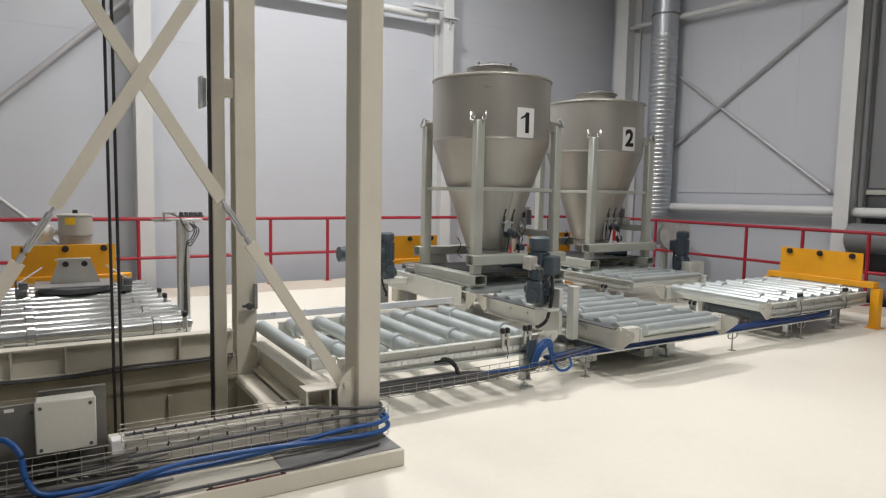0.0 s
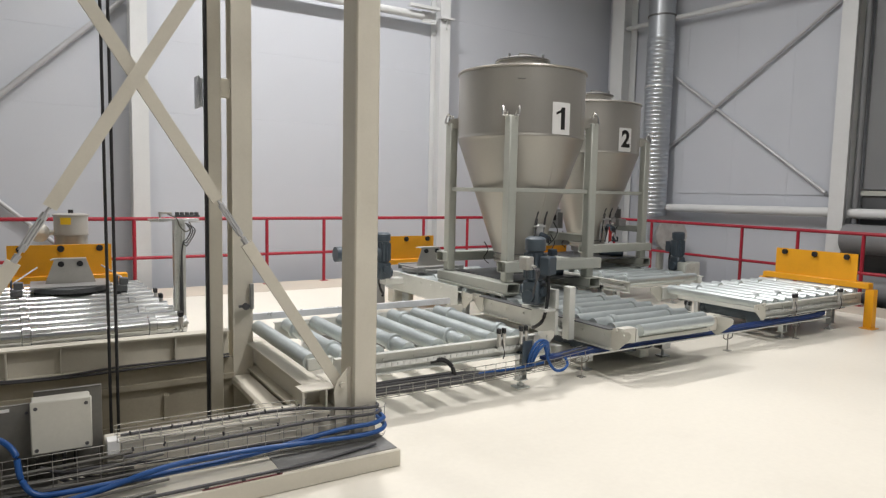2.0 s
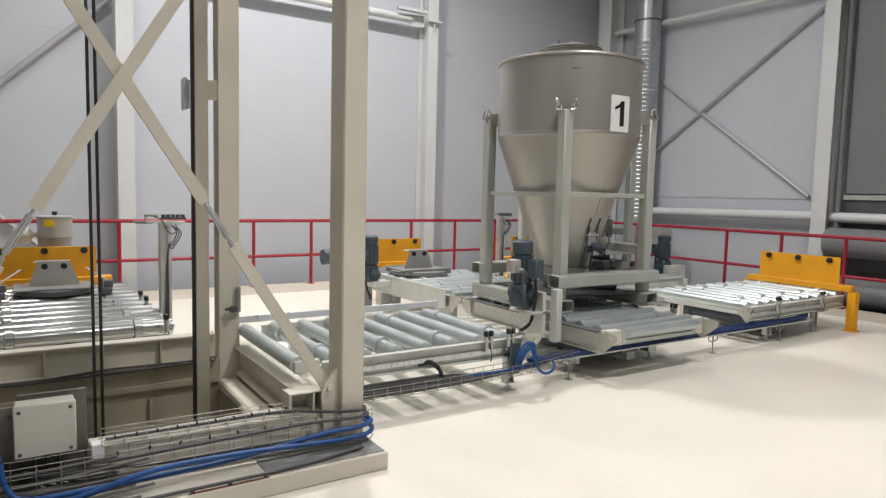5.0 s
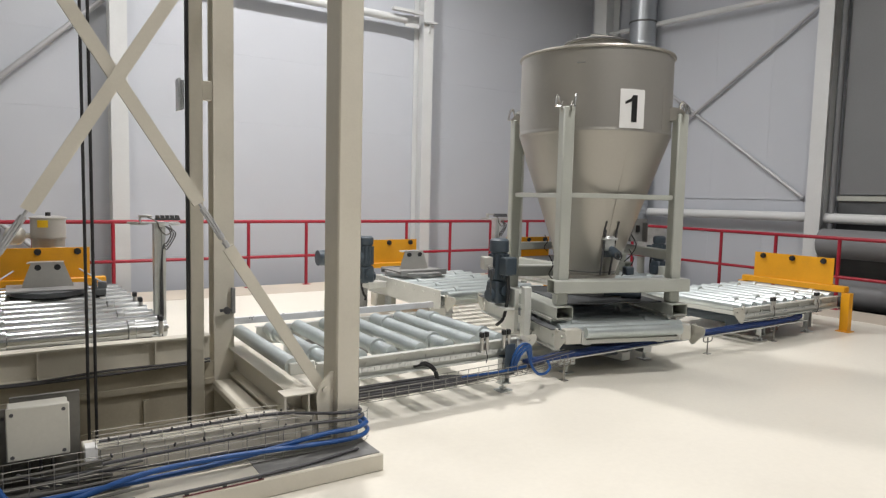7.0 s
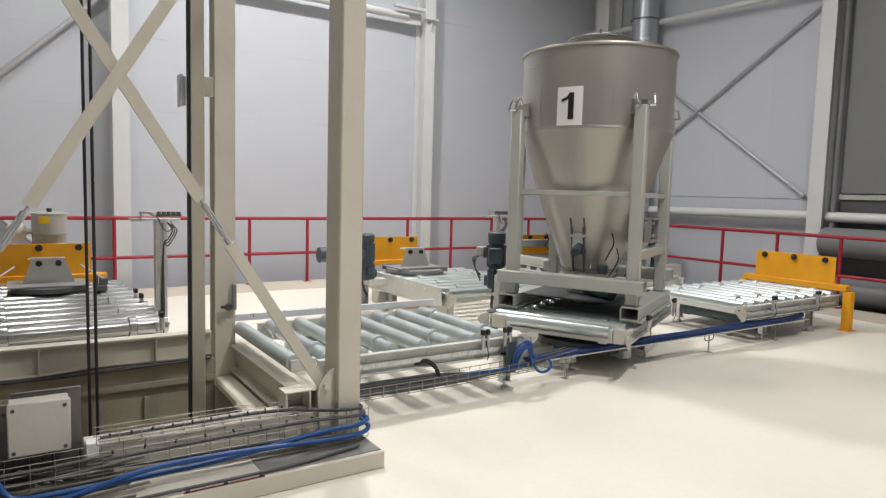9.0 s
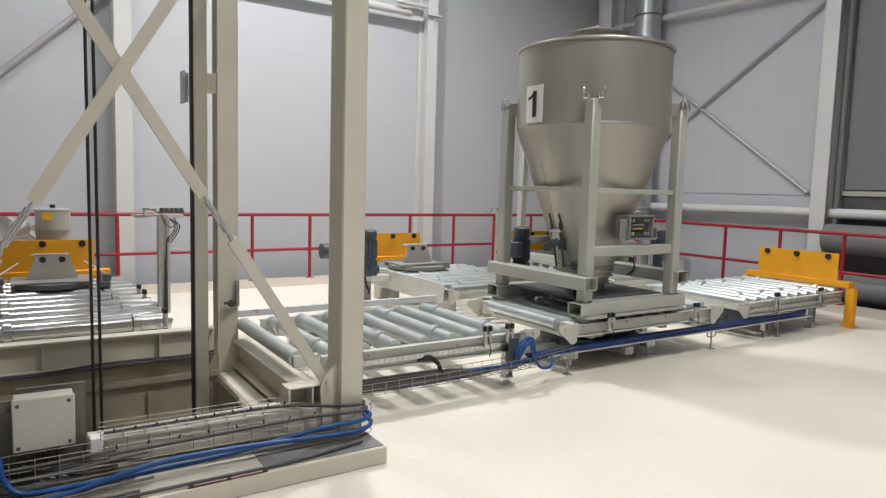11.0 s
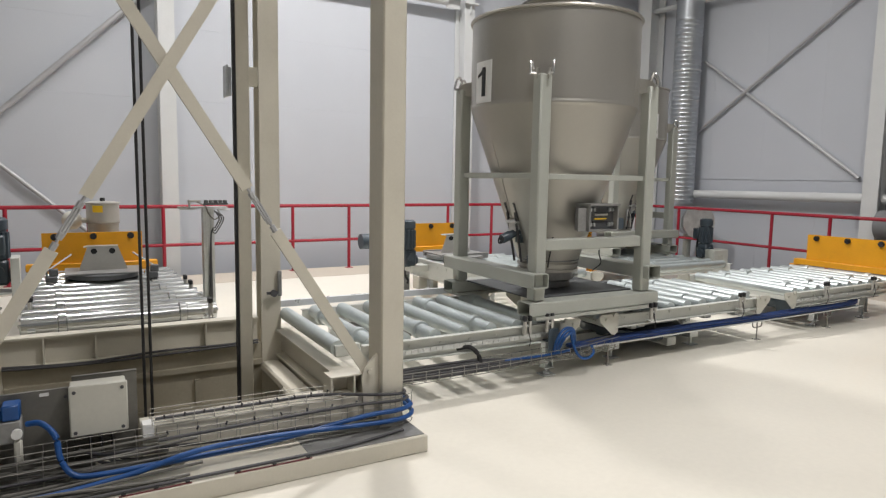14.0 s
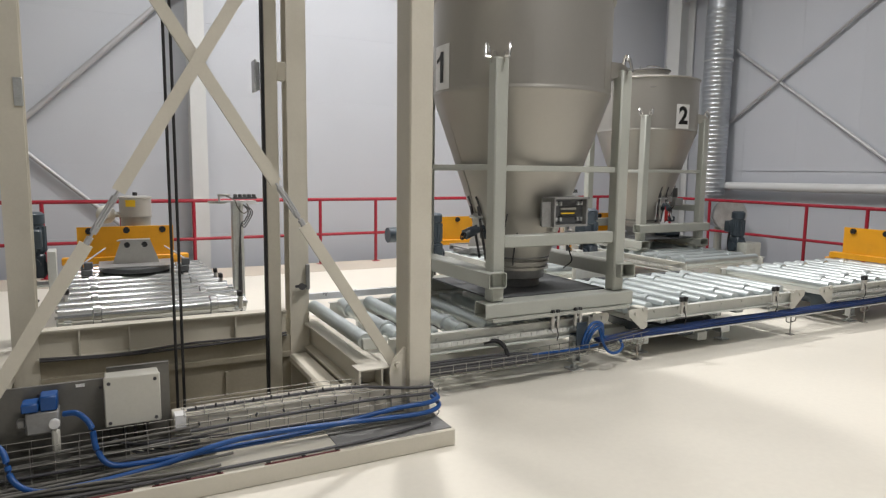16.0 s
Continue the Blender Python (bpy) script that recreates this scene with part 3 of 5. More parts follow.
# unseen pan, added so that the floor shadow below stays unbroken
part("shadow_pan", boxes((-0.40, 0.88, -0.56, 0.56, 0.235, 0.243), (-0.40, 0.88, -0.566, -0.56, 0.235, 0.27), (-0.40, 0.88, 0.56, 0.566, 0.235, 0.27)), M_SHADE, conv_end)
bm = bmesh.new()
cyl(bm, (-0.62, -0.30, 0.24), (-0.62, 0.30, 0.24), 0.085, 20)
cyl(bm, (-0.62, 0.30, 0.24), (-0.62, 0.36, 0.24), 0.095, 20)
box(bm, -0.73, -0.51, -0.44, -0.28, 0.14, 0.33)
part("drive_motor", bm, M_DARK, conv_end)
part("motor_hanger", boxes((-0.68, -0.56, -0.20, -0.17, 0.325, 0.40), (-0.68, -0.56, 0.17, 0.20, 0.325, 0.40)), M_RAIL, conv_end)
# turntable: a conveyor that turns as one on a fixed base
table = conveyor("turntable_conveyor", pose(TX, TY, 0, 0, 0, 90), 1.96, 1.24, 9, "turning roller conveyor with a standing gear motor", feet=False, rail_h=0.16, rails=(0.11, 0.18), group="turntables", chain=False)
for ch in table.children:  # the bed sits a little off the slewing axis
    ch.matrix_basis = Matrix.Translation((0.145, 0.04, 0)) @ ch.matrix_basis
part("under_frame", boxes((-0.75, 0.85, -0.42, -0.34, 0.275, 0.32), (-0.75, 0.85, 0.34, 0.42, 0.275, 0.32), (-0.5, -0.4, -0.58, 0.66, 0.28, 0.31), (0.4, 0.5, -0.58, 0.66, 0.28, 0.31), (-0.3, 0.3, -0.3, 0.3, 0.20, 0.274), bevel=0.006), M_RAIL, table)
gear_motor(table, pose(-0.09, 1.0, 0.55, 0, 0, 200), 0.64)
part("motor_plate", boxes((-0.28, 0.06, 0.86, 0.90, 0.30, 0.72), (-0.28, 0.06, 0.71, 0.86, 0.30, 0.335), (-0.28, 0.06, 0.86, 1.02, 0.52, 0.545), bevel=0.004), M_RAIL, table)
part("wear_strip", boxes((-0.82, 1.11, 0.685, 0.775, 0.441, 0.452), bevel=0.001), M_SHADE, table)
# added sheet that blocks light between the rollers and deepens the shadow below
part("shadow_plate", boxes((-0.70, 0.95, -0.55, 0.62, 0.322, 0.330)), M_SHADE, table)
bm = boxes((-0.20, -0.09, 1.10, 1.19, 0.90, 1.02), bevel=0.008)
cyl(bm, (-0.22, 1.14, 0.93), (-0.26, 1.14, 0.93), 0.022, 10)
part("connector_box", bm, M_CAN, table)
for k in range(3):
    bm = bmesh.new()
    sweep(bm, smooth_line([(-0.25, 1.12 + 0.02 * k, 0.93), (-0.31, 1.13 + 0.02 * k, 0.90), (-0.29, 1.15, 0.80), (-0.22, 1.12, 0.72 - 0.03 * k)]), 0.007, 6)
    part("motor_lead", bm, M_CABLE, table)
part("end_guide", boxes((-0.42, -0.33, 0.79, 0.86, 0.28, 0.76), bevel=0.006), M_RAIL, table)
for s in (-1, 1):
    x0 = 0.145 + s * 0.99
    part("end_cover", boxes((x0 - 0.03, x0 + 0.03, -0.46, 0.46, ROLL_TOP - 0.062, ROLL_TOP - 0.045), (x0 - 0.03, x0 + 0.03, -0.46, 0.46, ROLL_TOP - 0.16, ROLL_TOP - 0.125),
                            (x0 - 0.008, x0 + 0.008, -0.45, 0.45, ROLL_TOP - 0.13, ROLL_TOP - 0.055), (x0 - 0.03, x0 + 0.03, -0.50, -0.46, ROLL_TOP - 0.16, ROLL_TOP - 0.045),
                            (x0 - 0.03, x0 + 0.03, 0.46, 0.50, ROLL_TOP - 0.16, ROLL_TOP - 0.045)), M_RAIL, table)
    part("end_box", boxes((x0 - 0.03, x0 + 0.06, -0.61, -0.505, ROLL_TOP - 0.16, ROLL_TOP - 0.03), bevel=0.006), M_BOX, table)
    part("end_box", boxes((x0 - 0.03, x0 + 0.06, 0.505, 0.66, ROLL_TOP - 0.16, ROLL_TOP - 0.03), bevel=0.006), M_BOX, table)
    bm = bmesh.new()
    cyl(bm, (x0 + s * 0.045, -0.48, ROLL_TOP - 0.055), (x0 + s * 0.045, 0.48, ROLL_TOP - 0.055), 0.05, 20)
    part("end_roller", bm, M_ZINC, table)

base = thing("slewing_gear", pose(TX, TY, 0), "grey slewing base under the turning conveyor", "turntable base")
bm = bmesh.new()
lathe(bm, [(0.48, 0.10), (0.50, 0.11), (0.50, 0.185), (0.47, 0.20)], 40)
part("slewing_ring", bm, M_DARK, base)
part("cross_beam", boxes((-0.75, 0.75, -0.06, 0.06, 0.05, 0.13), (-0.06, 0.06, -0.55, 0.55, 0.055, 0.135), bevel=0.006), M_RAIL, base)
for x, y in ((-0.68, -0.45), (0.38, -0.45), (-0.68, 0.45), (0.68, 0.45)):
    bm = boxes((x - 0.05, x + 0.05, y - 0.05, y + 0.05, 0, 0.012))
    cyl(bm, (x, y, 0.01), (x, y, 0.12), 0.014, 8)
    box(bm, x - 0.06, x + 0.06, y - 0.06 if y > 0 else y - 0.04, y + 0.06, 0.08, 0.14)
    part("levelling_foot", bm, M_GALV, base)

for x, y in ((4.02, 4.91), (4.24, 4.91), (8.1, 4.92), (9.05, 4.92)):
    sensor(pose(x, y, ROLL_TOP - 0.02))
for x, y, a in ((1.935, 6.56, 90), (1.935, 7.6, 90), (1.935, 7.95, 90), (0.645, 7.2, -90)):
    sensor(pose(x, y, ROLL_TOP, 0, 0, a))
for s in (-0.46, 0.76):
    sm = sensor(pose(0, 0, 0))
    sm.name = "photo_sensor"
    for ch in list(sm.children):
        ch.parent = table
        ch.matrix_basis = pose(s, -0.705, ROLL_TOP - 0.02)
    bpy.data.objects.remove(sm)


def yellow_stop(m, width, legs, label):
    """A yellow end stop: an upright plate with round rubber buffers on a cross beam; it faces local -y."""
    t = thing("end_stop", m, label, "end stop", "yellow end stops")
    h = width / 2
    part("plate", boxes((-h, h, 0, 0.012, 0.57, 0.91), (-h, h, 0.012, 0.05, 0.57, 0.582), bevel=0.002), M_YELLOW, t)
    part("cross_beam", boxes((-h - 0.16, h + 0.16, -0.03, 0.09, 0.49, 0.568), bevel=0.008), M_YELLOW, t)
    for x in legs:
        part("leg", boxes((x - 0.05, x + 0.05, -0.02, 0.08, 0.012, 0.49), (x - 0.08, x + 0.08, -0.05, 0.11, 0, 0.012), bevel=0.004), M_YELLOW, t)
    for x in (-h * 0.76, 0, h * 0.76):
        bm = bmesh.new()
        cyl(bm, (x, -0.035, 0.865), (x, 0, 0.865), 0.030, 16)
        cyl(bm, (x, -0.02, 0.865), (x, 0.0, 0.865), 0.036, 16)
        part("buffer", bm, M_BLACK, t)
    return t


yellow_stop(pose(9.64, 5.55, 0, 0, 0, -90), 1.06, (0.70, -0.70), "yellow steel end stop with three black buffers")
yellow_stop(pose(5.62, 9.42, 0), 0.96, (-0.5, 0.5), "yellow steel end stop with black buffers behind a conveyor")
yellow_stop(pose(1.16, 9.20, 0), 1.00, (-0.5, 0.5), "yellow steel end stop behind the lift conveyor")
yellow_stop(pose(8.35, 9.42, 0), 0.96, (-0.5, 0.5), "yellow steel end stop behind the parked hopper")


def docking_seat(m, vessel):
    t = thing("docking_seat", m, "grey sheet-metal docking seat between the rollers", "docking seat", "docking seats")
    bm = bmesh.new()
    prism(bm, [(-0.23, 0.56), (0.23, 0.56), (0.145, 0.80), (-0.145, 0.80)], "y", -0.01, 0.0)
    prism(bm, [(-0.18, 0.80), (0.145, 0.80), (0.145, 0.812), (-0.145, 0.812)], "y", -0.01, 0.12)
    part("front_plate", bm, M_CAN, t)
    for x in (-0.085, 0.085):
        bm = bmesh.new()
        cyl(bm, (x, -0.03, 0.76), (x, -0.01, 0.76), 0.03, 12)
        part("buffer", bm, M_BLACK, t)
    part("base_plate", boxes((-0.36, 0.36, -0.26, 0.26, 0.545, 0.56), bevel=0.003), M_PLATE_GREY, t)
    if not vessel:
        part("rail", boxes((-0.36, 0.36, -0.29, -0.262, 0.50, 0.575), bevel=0.003), M_PLATE_GREY, t)
        part("rail", boxes((-0.36, 0.36, 0.262, 0.29, 0.50, 0.575), bevel=0.003), M_PLATE_GREY, t)
    else:
        for x in (-0.47, 0.45):
            part("clamp", boxes((x - 0.05, x + 0.05, -0.30, -0.16, 0.486, 0.55), (x - 0.02, x + 0.06, -0.28, -0.2, 0.55, 0.62), (x - 0.05, x - 0.03, -0.26, -0.24, 0.55, 0.65), bevel=0.006), M_SHADE, t)
            bm = bmesh.new()
            cyl(bm, (x * 1.08, -0.22, 0.60), (x * 0.62, -0.06, 0.74), 0.008, 8)
            part("stay_rod", bm, M_BRACE, t)
    bm = bmesh.new()
    q = 0.33 if vessel else 0.40
    lathe(bm, [(q - 0.02, 0.486), (q, 0.49), (q, 0.535), (q - 0.04, 0.545)], 32)
    part("seal_ring", bm, M_SHADE if vessel else M_PLATE_GREY, t)
    if vessel:
        v = thing("feeder_vessel", pose(m.translation.x + 0.048, m.translation.y + 0.97, 0), "small pale steel vessel with a yellow label", "vessel")
        bm = bmesh.new()
        lathe(bm, [(0.172, 1.0), (0.176, 1.004), (0.176, 1.212), (0.188, 1.217), (0.188, 1.230), (0.13, 1.245)], 32)
        part("shell", bm, M_CAN, v)
        bm = bmesh.new()
        lathe(bm, [(0.11, 0.82), (0.166, 0.84), (0.166, 0.985), (0.182, 0.988), (0.182, 0.999)], 32)
        part("lower_shell", bm, M_STEEL, v)
        bm = bmesh.new()
        lathe(bm, [(0.14, 0.0), (0.14, 0.02), (0.09, 0.03), (0.11, 0.82)], 24)
        part("neck", bm, M_RAIL, v)
        bm = bmesh.new()
        cyl(bm, (0, 0, 1.24), (0, 0, 1.285), 0.028, 10)
        part("cap", bm, M_BLACK, v)
        cols = []
        bm = bmesh.new()
        for k in range(5):
            a = math.radians(-128 + 9 * k)
            cols.append([bm.verts.new((q * math.cos(a), q * math.sin(a), z)) for q, z in ((0.176, 1.12), (0.179, 1.12), (0.179, 1.20), (0.176, 1.20))])
        for p, w in zip(cols, cols[1:]):
            for k in range(4):
                bm.faces.new((p[k], p[(k + 1) % 4], w[(k + 1) % 4], w[k]))
        bm.faces.new(cols[0])
        bm.faces.new(cols[-1])
        part("label", bm, M_LABEL, v)
        bm = bmesh.new()
        bmesh.ops.create_uvsphere(bm, u_segments=18, v_segments=12, radius=0.11, matrix=pose(-0.32, 0.05, 1.02))
        cyl(bm, (-0.32, 0.05, 1.02), (-0.1, 0.0, 1.02), 0.03, 10)
        part("air_bulb", bm, M_BOX, v)
    return t


docking_seat(pose(1.23, 8.60, 0), True)
docking_seat(pose(5.58, 8.62, 0), False)


def sensor_post(x, y, label):
    t = thing("sensor_post", pose(x, y, 0), label, "sensor post", "sensor posts")
    part("post", boxes((-0.05, -0.014, -0.045, 0.045, 0, 1.24), (0.014, 0.05, -0.045, 0.045, 0, 1.24), (-0.035, 0.035, -0.03, 0.03, 0, 1.235), bevel=0.004), M_GALV, t)
    part("foot_plate", boxes((-0.09, 0.09, -0.09, 0.09, 0, 0.012)), M_GALV, t)
    part("head_plate", boxes((-0.16, 0.17, -0.05, 0.05, 1.27, 1.285), (-0.24, -0.1, -0.015, 0.015, 1.255, 1.268), (-0.05, 0.05, -0.05, 0.05, 1.24, 1.27), (0.1, 0.2, -0.012, 0.012, 1.25, 1.262), bevel=0.002), M_GALV, t)
    part("sensor_bar", boxes((-0.03, 0.18, -0.03, 0.03, 1.30, 1.32), *[(-0.025 + 0.042 * k, 0.003 + 0.042 * k, -0.03, 0.03, 1.321, 1.345) for k in range(5)], bevel=0.002), M_SHADE, t)
    part("reflector", boxes((-0.17, -0.06, -0.02, 0.02, 1.325, 1.345), (-0.165, -0.15, -0.02, 0.02, 1.29, 1.325), (-0.26, -0.17, -0.02, 0.02, 1.27, 1.285), bevel=0.002), M_CAN, t)
    bm = bmesh.new()
    sweep(bm, smooth_line([(-0.10, -0.04, 1.33), (-0.03, -0.07, 1.29), (0.0, -0.06, 1.22), (0.05, -0.07, 1.17), (0.10, -0.06, 1.21), (0.08, -0.05, 1.26)]), 0.006, 6)
    part("lead", bm, M_PALE_CABLE, t)
    for k in range(3):
        bm = bmesh.new()
        sweep(bm, smooth_line([(0.05, -0.05, 1.25), (0.09 + 0.02 * k, -0.07, 1.18), (0.06, -0.055, 1.10 - 0.03 * k), (0.02, -0.05, 1.02), (0.01 * k, -0.048, 0.5), (0.01 * k, -0.05, 0.1)]), 0.006, 6)
        part("lead", bm, M_CABLE, t)


sensor_post(2.06, 7.25, "galvanised sensor post with leads beside the rollers")
sensor_post(6.72, 8.25, "galvanised sensor post with leads beside the rollers")

cab = thing("junction_cabinet", pose(9.42, 7.35, 0), "light grey junction cabinet on a short stand", "cabinet")
part("body", boxes((-0.17, 0.17, -0.09, 0.09, 0.28, 0.585), bevel=0.008), M_GREY, cab)
part("door", boxes((-0.16, 0.16, -0.102, -0.092, 0.29, 0.575), bevel=0.003), M_RAIL, cab)
for x in (-0.14, 0.10):
    part("stand", boxes((x, x + 0.04, -0.02, 0.02, 0, 0.28)), M_GALV, cab)
fb = thing("junction_box", pose(5.36, 9.08, 0), "pale grey junction box on the floor behind a conveyor", "junction box")
part("body", boxes((-0.16, 0.16, -0.09, 0.09, 0, 0.19), bevel=0.008), M_BOX, fb)
part("cover", boxes((-0.15, 0.15, -0.104, -0.092, 0.01, 0.18), bevel=0.004), M_BOX, fb)


# ---- hopper containers ----
def numeral(text, parent, m, size):
    if text == "1":
        h = size * 0.36
        bm = bmesh.new()
        prism(bm, [(-0.012, -h), (0.042, -h), (0.042, h), (-0.002, h), (-0.022, h * 0.72), (-0.075, h * 0.52), (-0.075, h * 0.30), (-0.012, h * 0.52)], "z", -0.0012, 0.0012)
        ob = part("numeral", bm, M_INK, parent, smooth=False)
    else:
        cu = bpy.data.curves.new("numeral", "FONT")
        cu.body, cu.size, cu.align_x, cu.align_y, cu.extrude, cu.offset = text, size, "CENTER", "CENTER", 0.0012, 0.012
        tmp = new("numeral", cu)
        me = bpy.data.meshes.new_from_object(tmp)
        bpy.data.objects.remove(tmp)
        me.materials.clear()
        me.materials.append(M_INK)
        ob = new("numeral", me)
        ob.parent = parent
    ob.matrix_basis = m
    return ob


def hopper(m, number):
    t = thing("hopper_container", m, "stainless steel hopper container numbered %s on a grey frame" % number, "hopper", "numbered hoppers")
    R = 0.735
    bm = bmesh.new()
    lathe(bm, [(0.262, 0.845), (0.272, 0.865), (0.279, 0.885), (0.521, 1.585), (0.528, 1.605), (0.532, 1.61), (0.535, 1.627), (0.542, 1.648), (0.727, 2.172), (0.734, 2.192), (R + 0.003, 2.198), (R + 0.003, 2.214), (R, 2.22), (R, 2.24), (R, 2.92), (R, 2.94)], 72)
    part("shell", bm, M_STEEL, t)
    bm = bmesh.new()
    lathe(bm, [(R, 2.93), (R + 0.014, 2.934), (R + 0.020, 2.944), (R + 0.016, 2.956), (R - 0.02, 2.965), (0.36, 3.025), (0.33, 3.027)], 72)
    part("lid_cone", bm, M_STEEL, t)
    bm = bmesh.new()
    lathe(bm, [(0.29, 3.02), (0.29, 3.095), (0.315, 3.098), (0.315, 3.12), (0.28, 3.13), (0.05, 3.145)], 48)
    part("hatch", bm, M_STEEL, t)
    bm = bmesh.new()
    lathe(bm, [(0.318, 3.100), (0.321, 3.103), (0.321, 3.114), (0.318, 3.117)], 48)
    part("clamp_band", bm, M_IRON, t)
    bm = bmesh.new()
    sweep(bm, smooth_line([(-0.12, -0.1, 3.13), (-0.12, -0.1, 3.175), (0.12, -0.1, 3.175), (0.12, -0.1, 3.13)], 5), 0.008, 8)
    part("hatch_handle", bm, M_CHROME, t)
    for k in range(4):
        a = math.pi * (0.1 + k / 2)
        bm = bmesh.new()
        cyl(bm, (0.275 * math.cos(a), 0.275 * math.sin(a), 3.125), (0.275 * math.cos(a), 0.275 * math.sin(a), 3.165), 0.014, 8)
        part("clamp_knob", bm, M_CHROME, t)
    bm = bmesh.new()
    lathe(bm, [(0.25, 0.77), (0.275, 0.772), (0.275, 0.795), (0.256, 0.797), (0.256, 0.82), (0.28, 0.822), (0.28, 0.843), (0.262, 0.845)], 40)
    part("outlet", bm, M_STEEL, t)
    bm = bmesh.new()
    lathe(bm, [(0.17, 0.52), (0.20, 0.54), (0.20, 0.68), (0.24, 0.70), (0.24, 0.77)], 32)
    part("outlet_valve", bm, M_PLATE_GREY, t)
    # frame
    L = 0.585
    for sx in (-1, 1):
        for sy in (-1, 1):
            x, y = sx * L, sy * L
            part("leg", boxes((x - 0.055, x + 0.055, y - 0.055, y + 0.055, 0.622, 2.40), bevel=0.012), M_GREY, t)
            # folded lug with two hooks between the leg top and the shell
            ux, uy = sx / math.sqrt(2), sy / math.sqrt(2)
            a = math.degrees(math.atan2(uy, ux))
            lug = bmesh.new()
            prism(lug, [(0.70, 2.32), (0.86, 2.36), (0.875, 2.40), (0.83, 2.45), (0.70, 2.47)], "y", -0.05, -0.042)
            prism(lug, [(0.70, 2.32), (0.86, 2.36), (0.875, 2.40), (0.83, 2.45), (0.70, 2.47)], "y", 0.042, 0.05)
            box(lug, 0.72, 0.865, -0.043, 0.043, 2.392, 2.402)
            o = part("lug", lug, M_STEEL, t)
            o.matrix_basis = pose(0, 0, 0, 0, 0, a)
            for s in (-1, 1):
                hk = bmesh.new()
                sweep(hk, smooth_line([(0.895, s * 0.085, 2.40), (0.875, s * 0.088, 2.475), (0.845, s * 0.085, 2.50), (0.825, s * 0.07, 2.44)], 4), 0.011, 8)
                cyl(hk, (0.87, s * 0.05, 2.40), (0.895, s * 0.09, 2.40), 0.012, 8)
                o = part("hook", hk, M_CHROME, t)
                o.matrix_basis = pose(0, 0, 0, 0, 0, a)
    for s in (-1, 1):
        bm = bmesh.new()
        tube(bm, "y", (s * 0.595, 0, 0.565), 1.42, 0.165, 0.112)
        part("skid", bm, M_GREY, t)
        bm = bmesh.new()
        tube(bm, "x", (0, s * 0.625, 0.795), 1.40, 0.15, 0.118)
        part("fork_tube", bm, M_GREY, t)
        part("tie_bar", boxes((-0.53, 0.53, s * L - 0.02, s * L + 0.02, 1.595, 1.64), bevel=0.004), M_GREY, t)
        part("tie_bar", boxes((s * L - 0.02, s * L + 0.02, -0.53, 0.53, 1.59, 1.635), bevel=0.004), M_GREY, t)
        part("skid_plate", boxes((s * 0.60 - 0.10, s * 0.60 + 0.10, -0.66, 0.66, 0.484, 0.508)), M_GREY, t)
    # plate coloured darker to carry the shade under the hopper
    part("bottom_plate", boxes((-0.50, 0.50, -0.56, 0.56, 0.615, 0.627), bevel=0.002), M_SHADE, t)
    # outlet support and the instrument box on one face
    part("support_beam", boxes((0.54, 0.62, -0.53, 0.53, 1.02, 1.115), bevel=0.01), M_GREY, t)
    bx = part("instrument_box", boxes((0.43, 0.61, -0.07, 0.26, 1.165, 1.18), (0.43, 0.61, -0.07, -0.055, 1.18, 1.38), (0.43, 0.61, 0.245, 0.26, 1.18, 1.38), (0.43, 0.62, -0.075, 0.265, 1.38, 1.395),
                                     (0.48, 0.495, -0.055, 0.245, 1.18, 1.38)), M_PLATE_GREY, t, "grey open instrument box")
    part("mounting_plate", boxes((0.565, 0.575, -0.16, -0.0715, 1.165, 1.36), bevel=0.002), M_PLATE_GREY, bx)
    part("dark_panel", boxes((0.545, 0.557, -0.053, 0.243, 1.182, 1.378)), M_SHADE, bx)
    part("connector_row", boxes((0.557, 0.575, 0.02, 0.17, 1.295, 1.312), bevel=0.003), M_CAN, bx)
    part("yellow_strip", boxes((0.557, 0.567, 0.03, 0.16, 1.262, 1.272)), M_LABEL, bx)
    part("slot", boxes((0.557, 0.565, 0.01, 0.18, 1.235, 1.25), bevel=0.002), M_BLACK, bx)
    for y in (-0.03, 0.01, 0.18, 0.215):
        for z in (1.205, 1.33):
            part("latch", boxes((0.557, 0.578, y, y + 0.02, z, z + 0.03), bevel=0.003), M_GALV, bx)
    part("switch", boxes((0.49, 0.53, -0.088, -0.071, 1.26, 1.33), bevel=0.003), M_BLACK, bx)
    part("side_device", boxes((0.46, 0.56, 0.275, 0.38, 1.17, 1.27), bevel=0.01), M_DARK, t)
    # sampling gate on the numbered side
    g = part("sliding_gate", boxes((-0.05, 0.05, -0.42, -0.30, 1.10, 1.24), (-0.07, 0.07, -0.44, -0.36, 1.20, 1.225), bevel=0.006), M_GALV, t)
    for s in (-1, 1):
        bm = bmesh.new()
        cyl(bm, (s * 0.065, -0.37, 1.20), (s * 0.065, -0.455, 1.38), 0.009, 8)
        part("guide_rod", bm, M_CABLE, g)
    bm = bmesh.new()
    cyl(bm, (0.02, -0.31, 1.15), (0.02, -0.52, 1.07), 0.036, 18)
    cyl(bm, (0.02, -0.45, 1.097), (0.02, -0.53, 1.066), 0.042, 18)
    box(bm, -0.02, 0.06, -0.36, -0.30, 1.03, 1.16)
    part("gate_actuator", bm, M_DARK, t)
    bm = bmesh.new()
    lathe(bm, [(0.030, -0.006), (0.040, -0.004), (0.040, 0.004), (0.030, 0.006)], 20, closed=True)
    for k in range(4):
        cyl(bm, (0, 0, 0), (0.034 * math.cos(math.pi * k / 2), 0.034 * math.sin(math.pi * k / 2), 0), 0.005, 6)
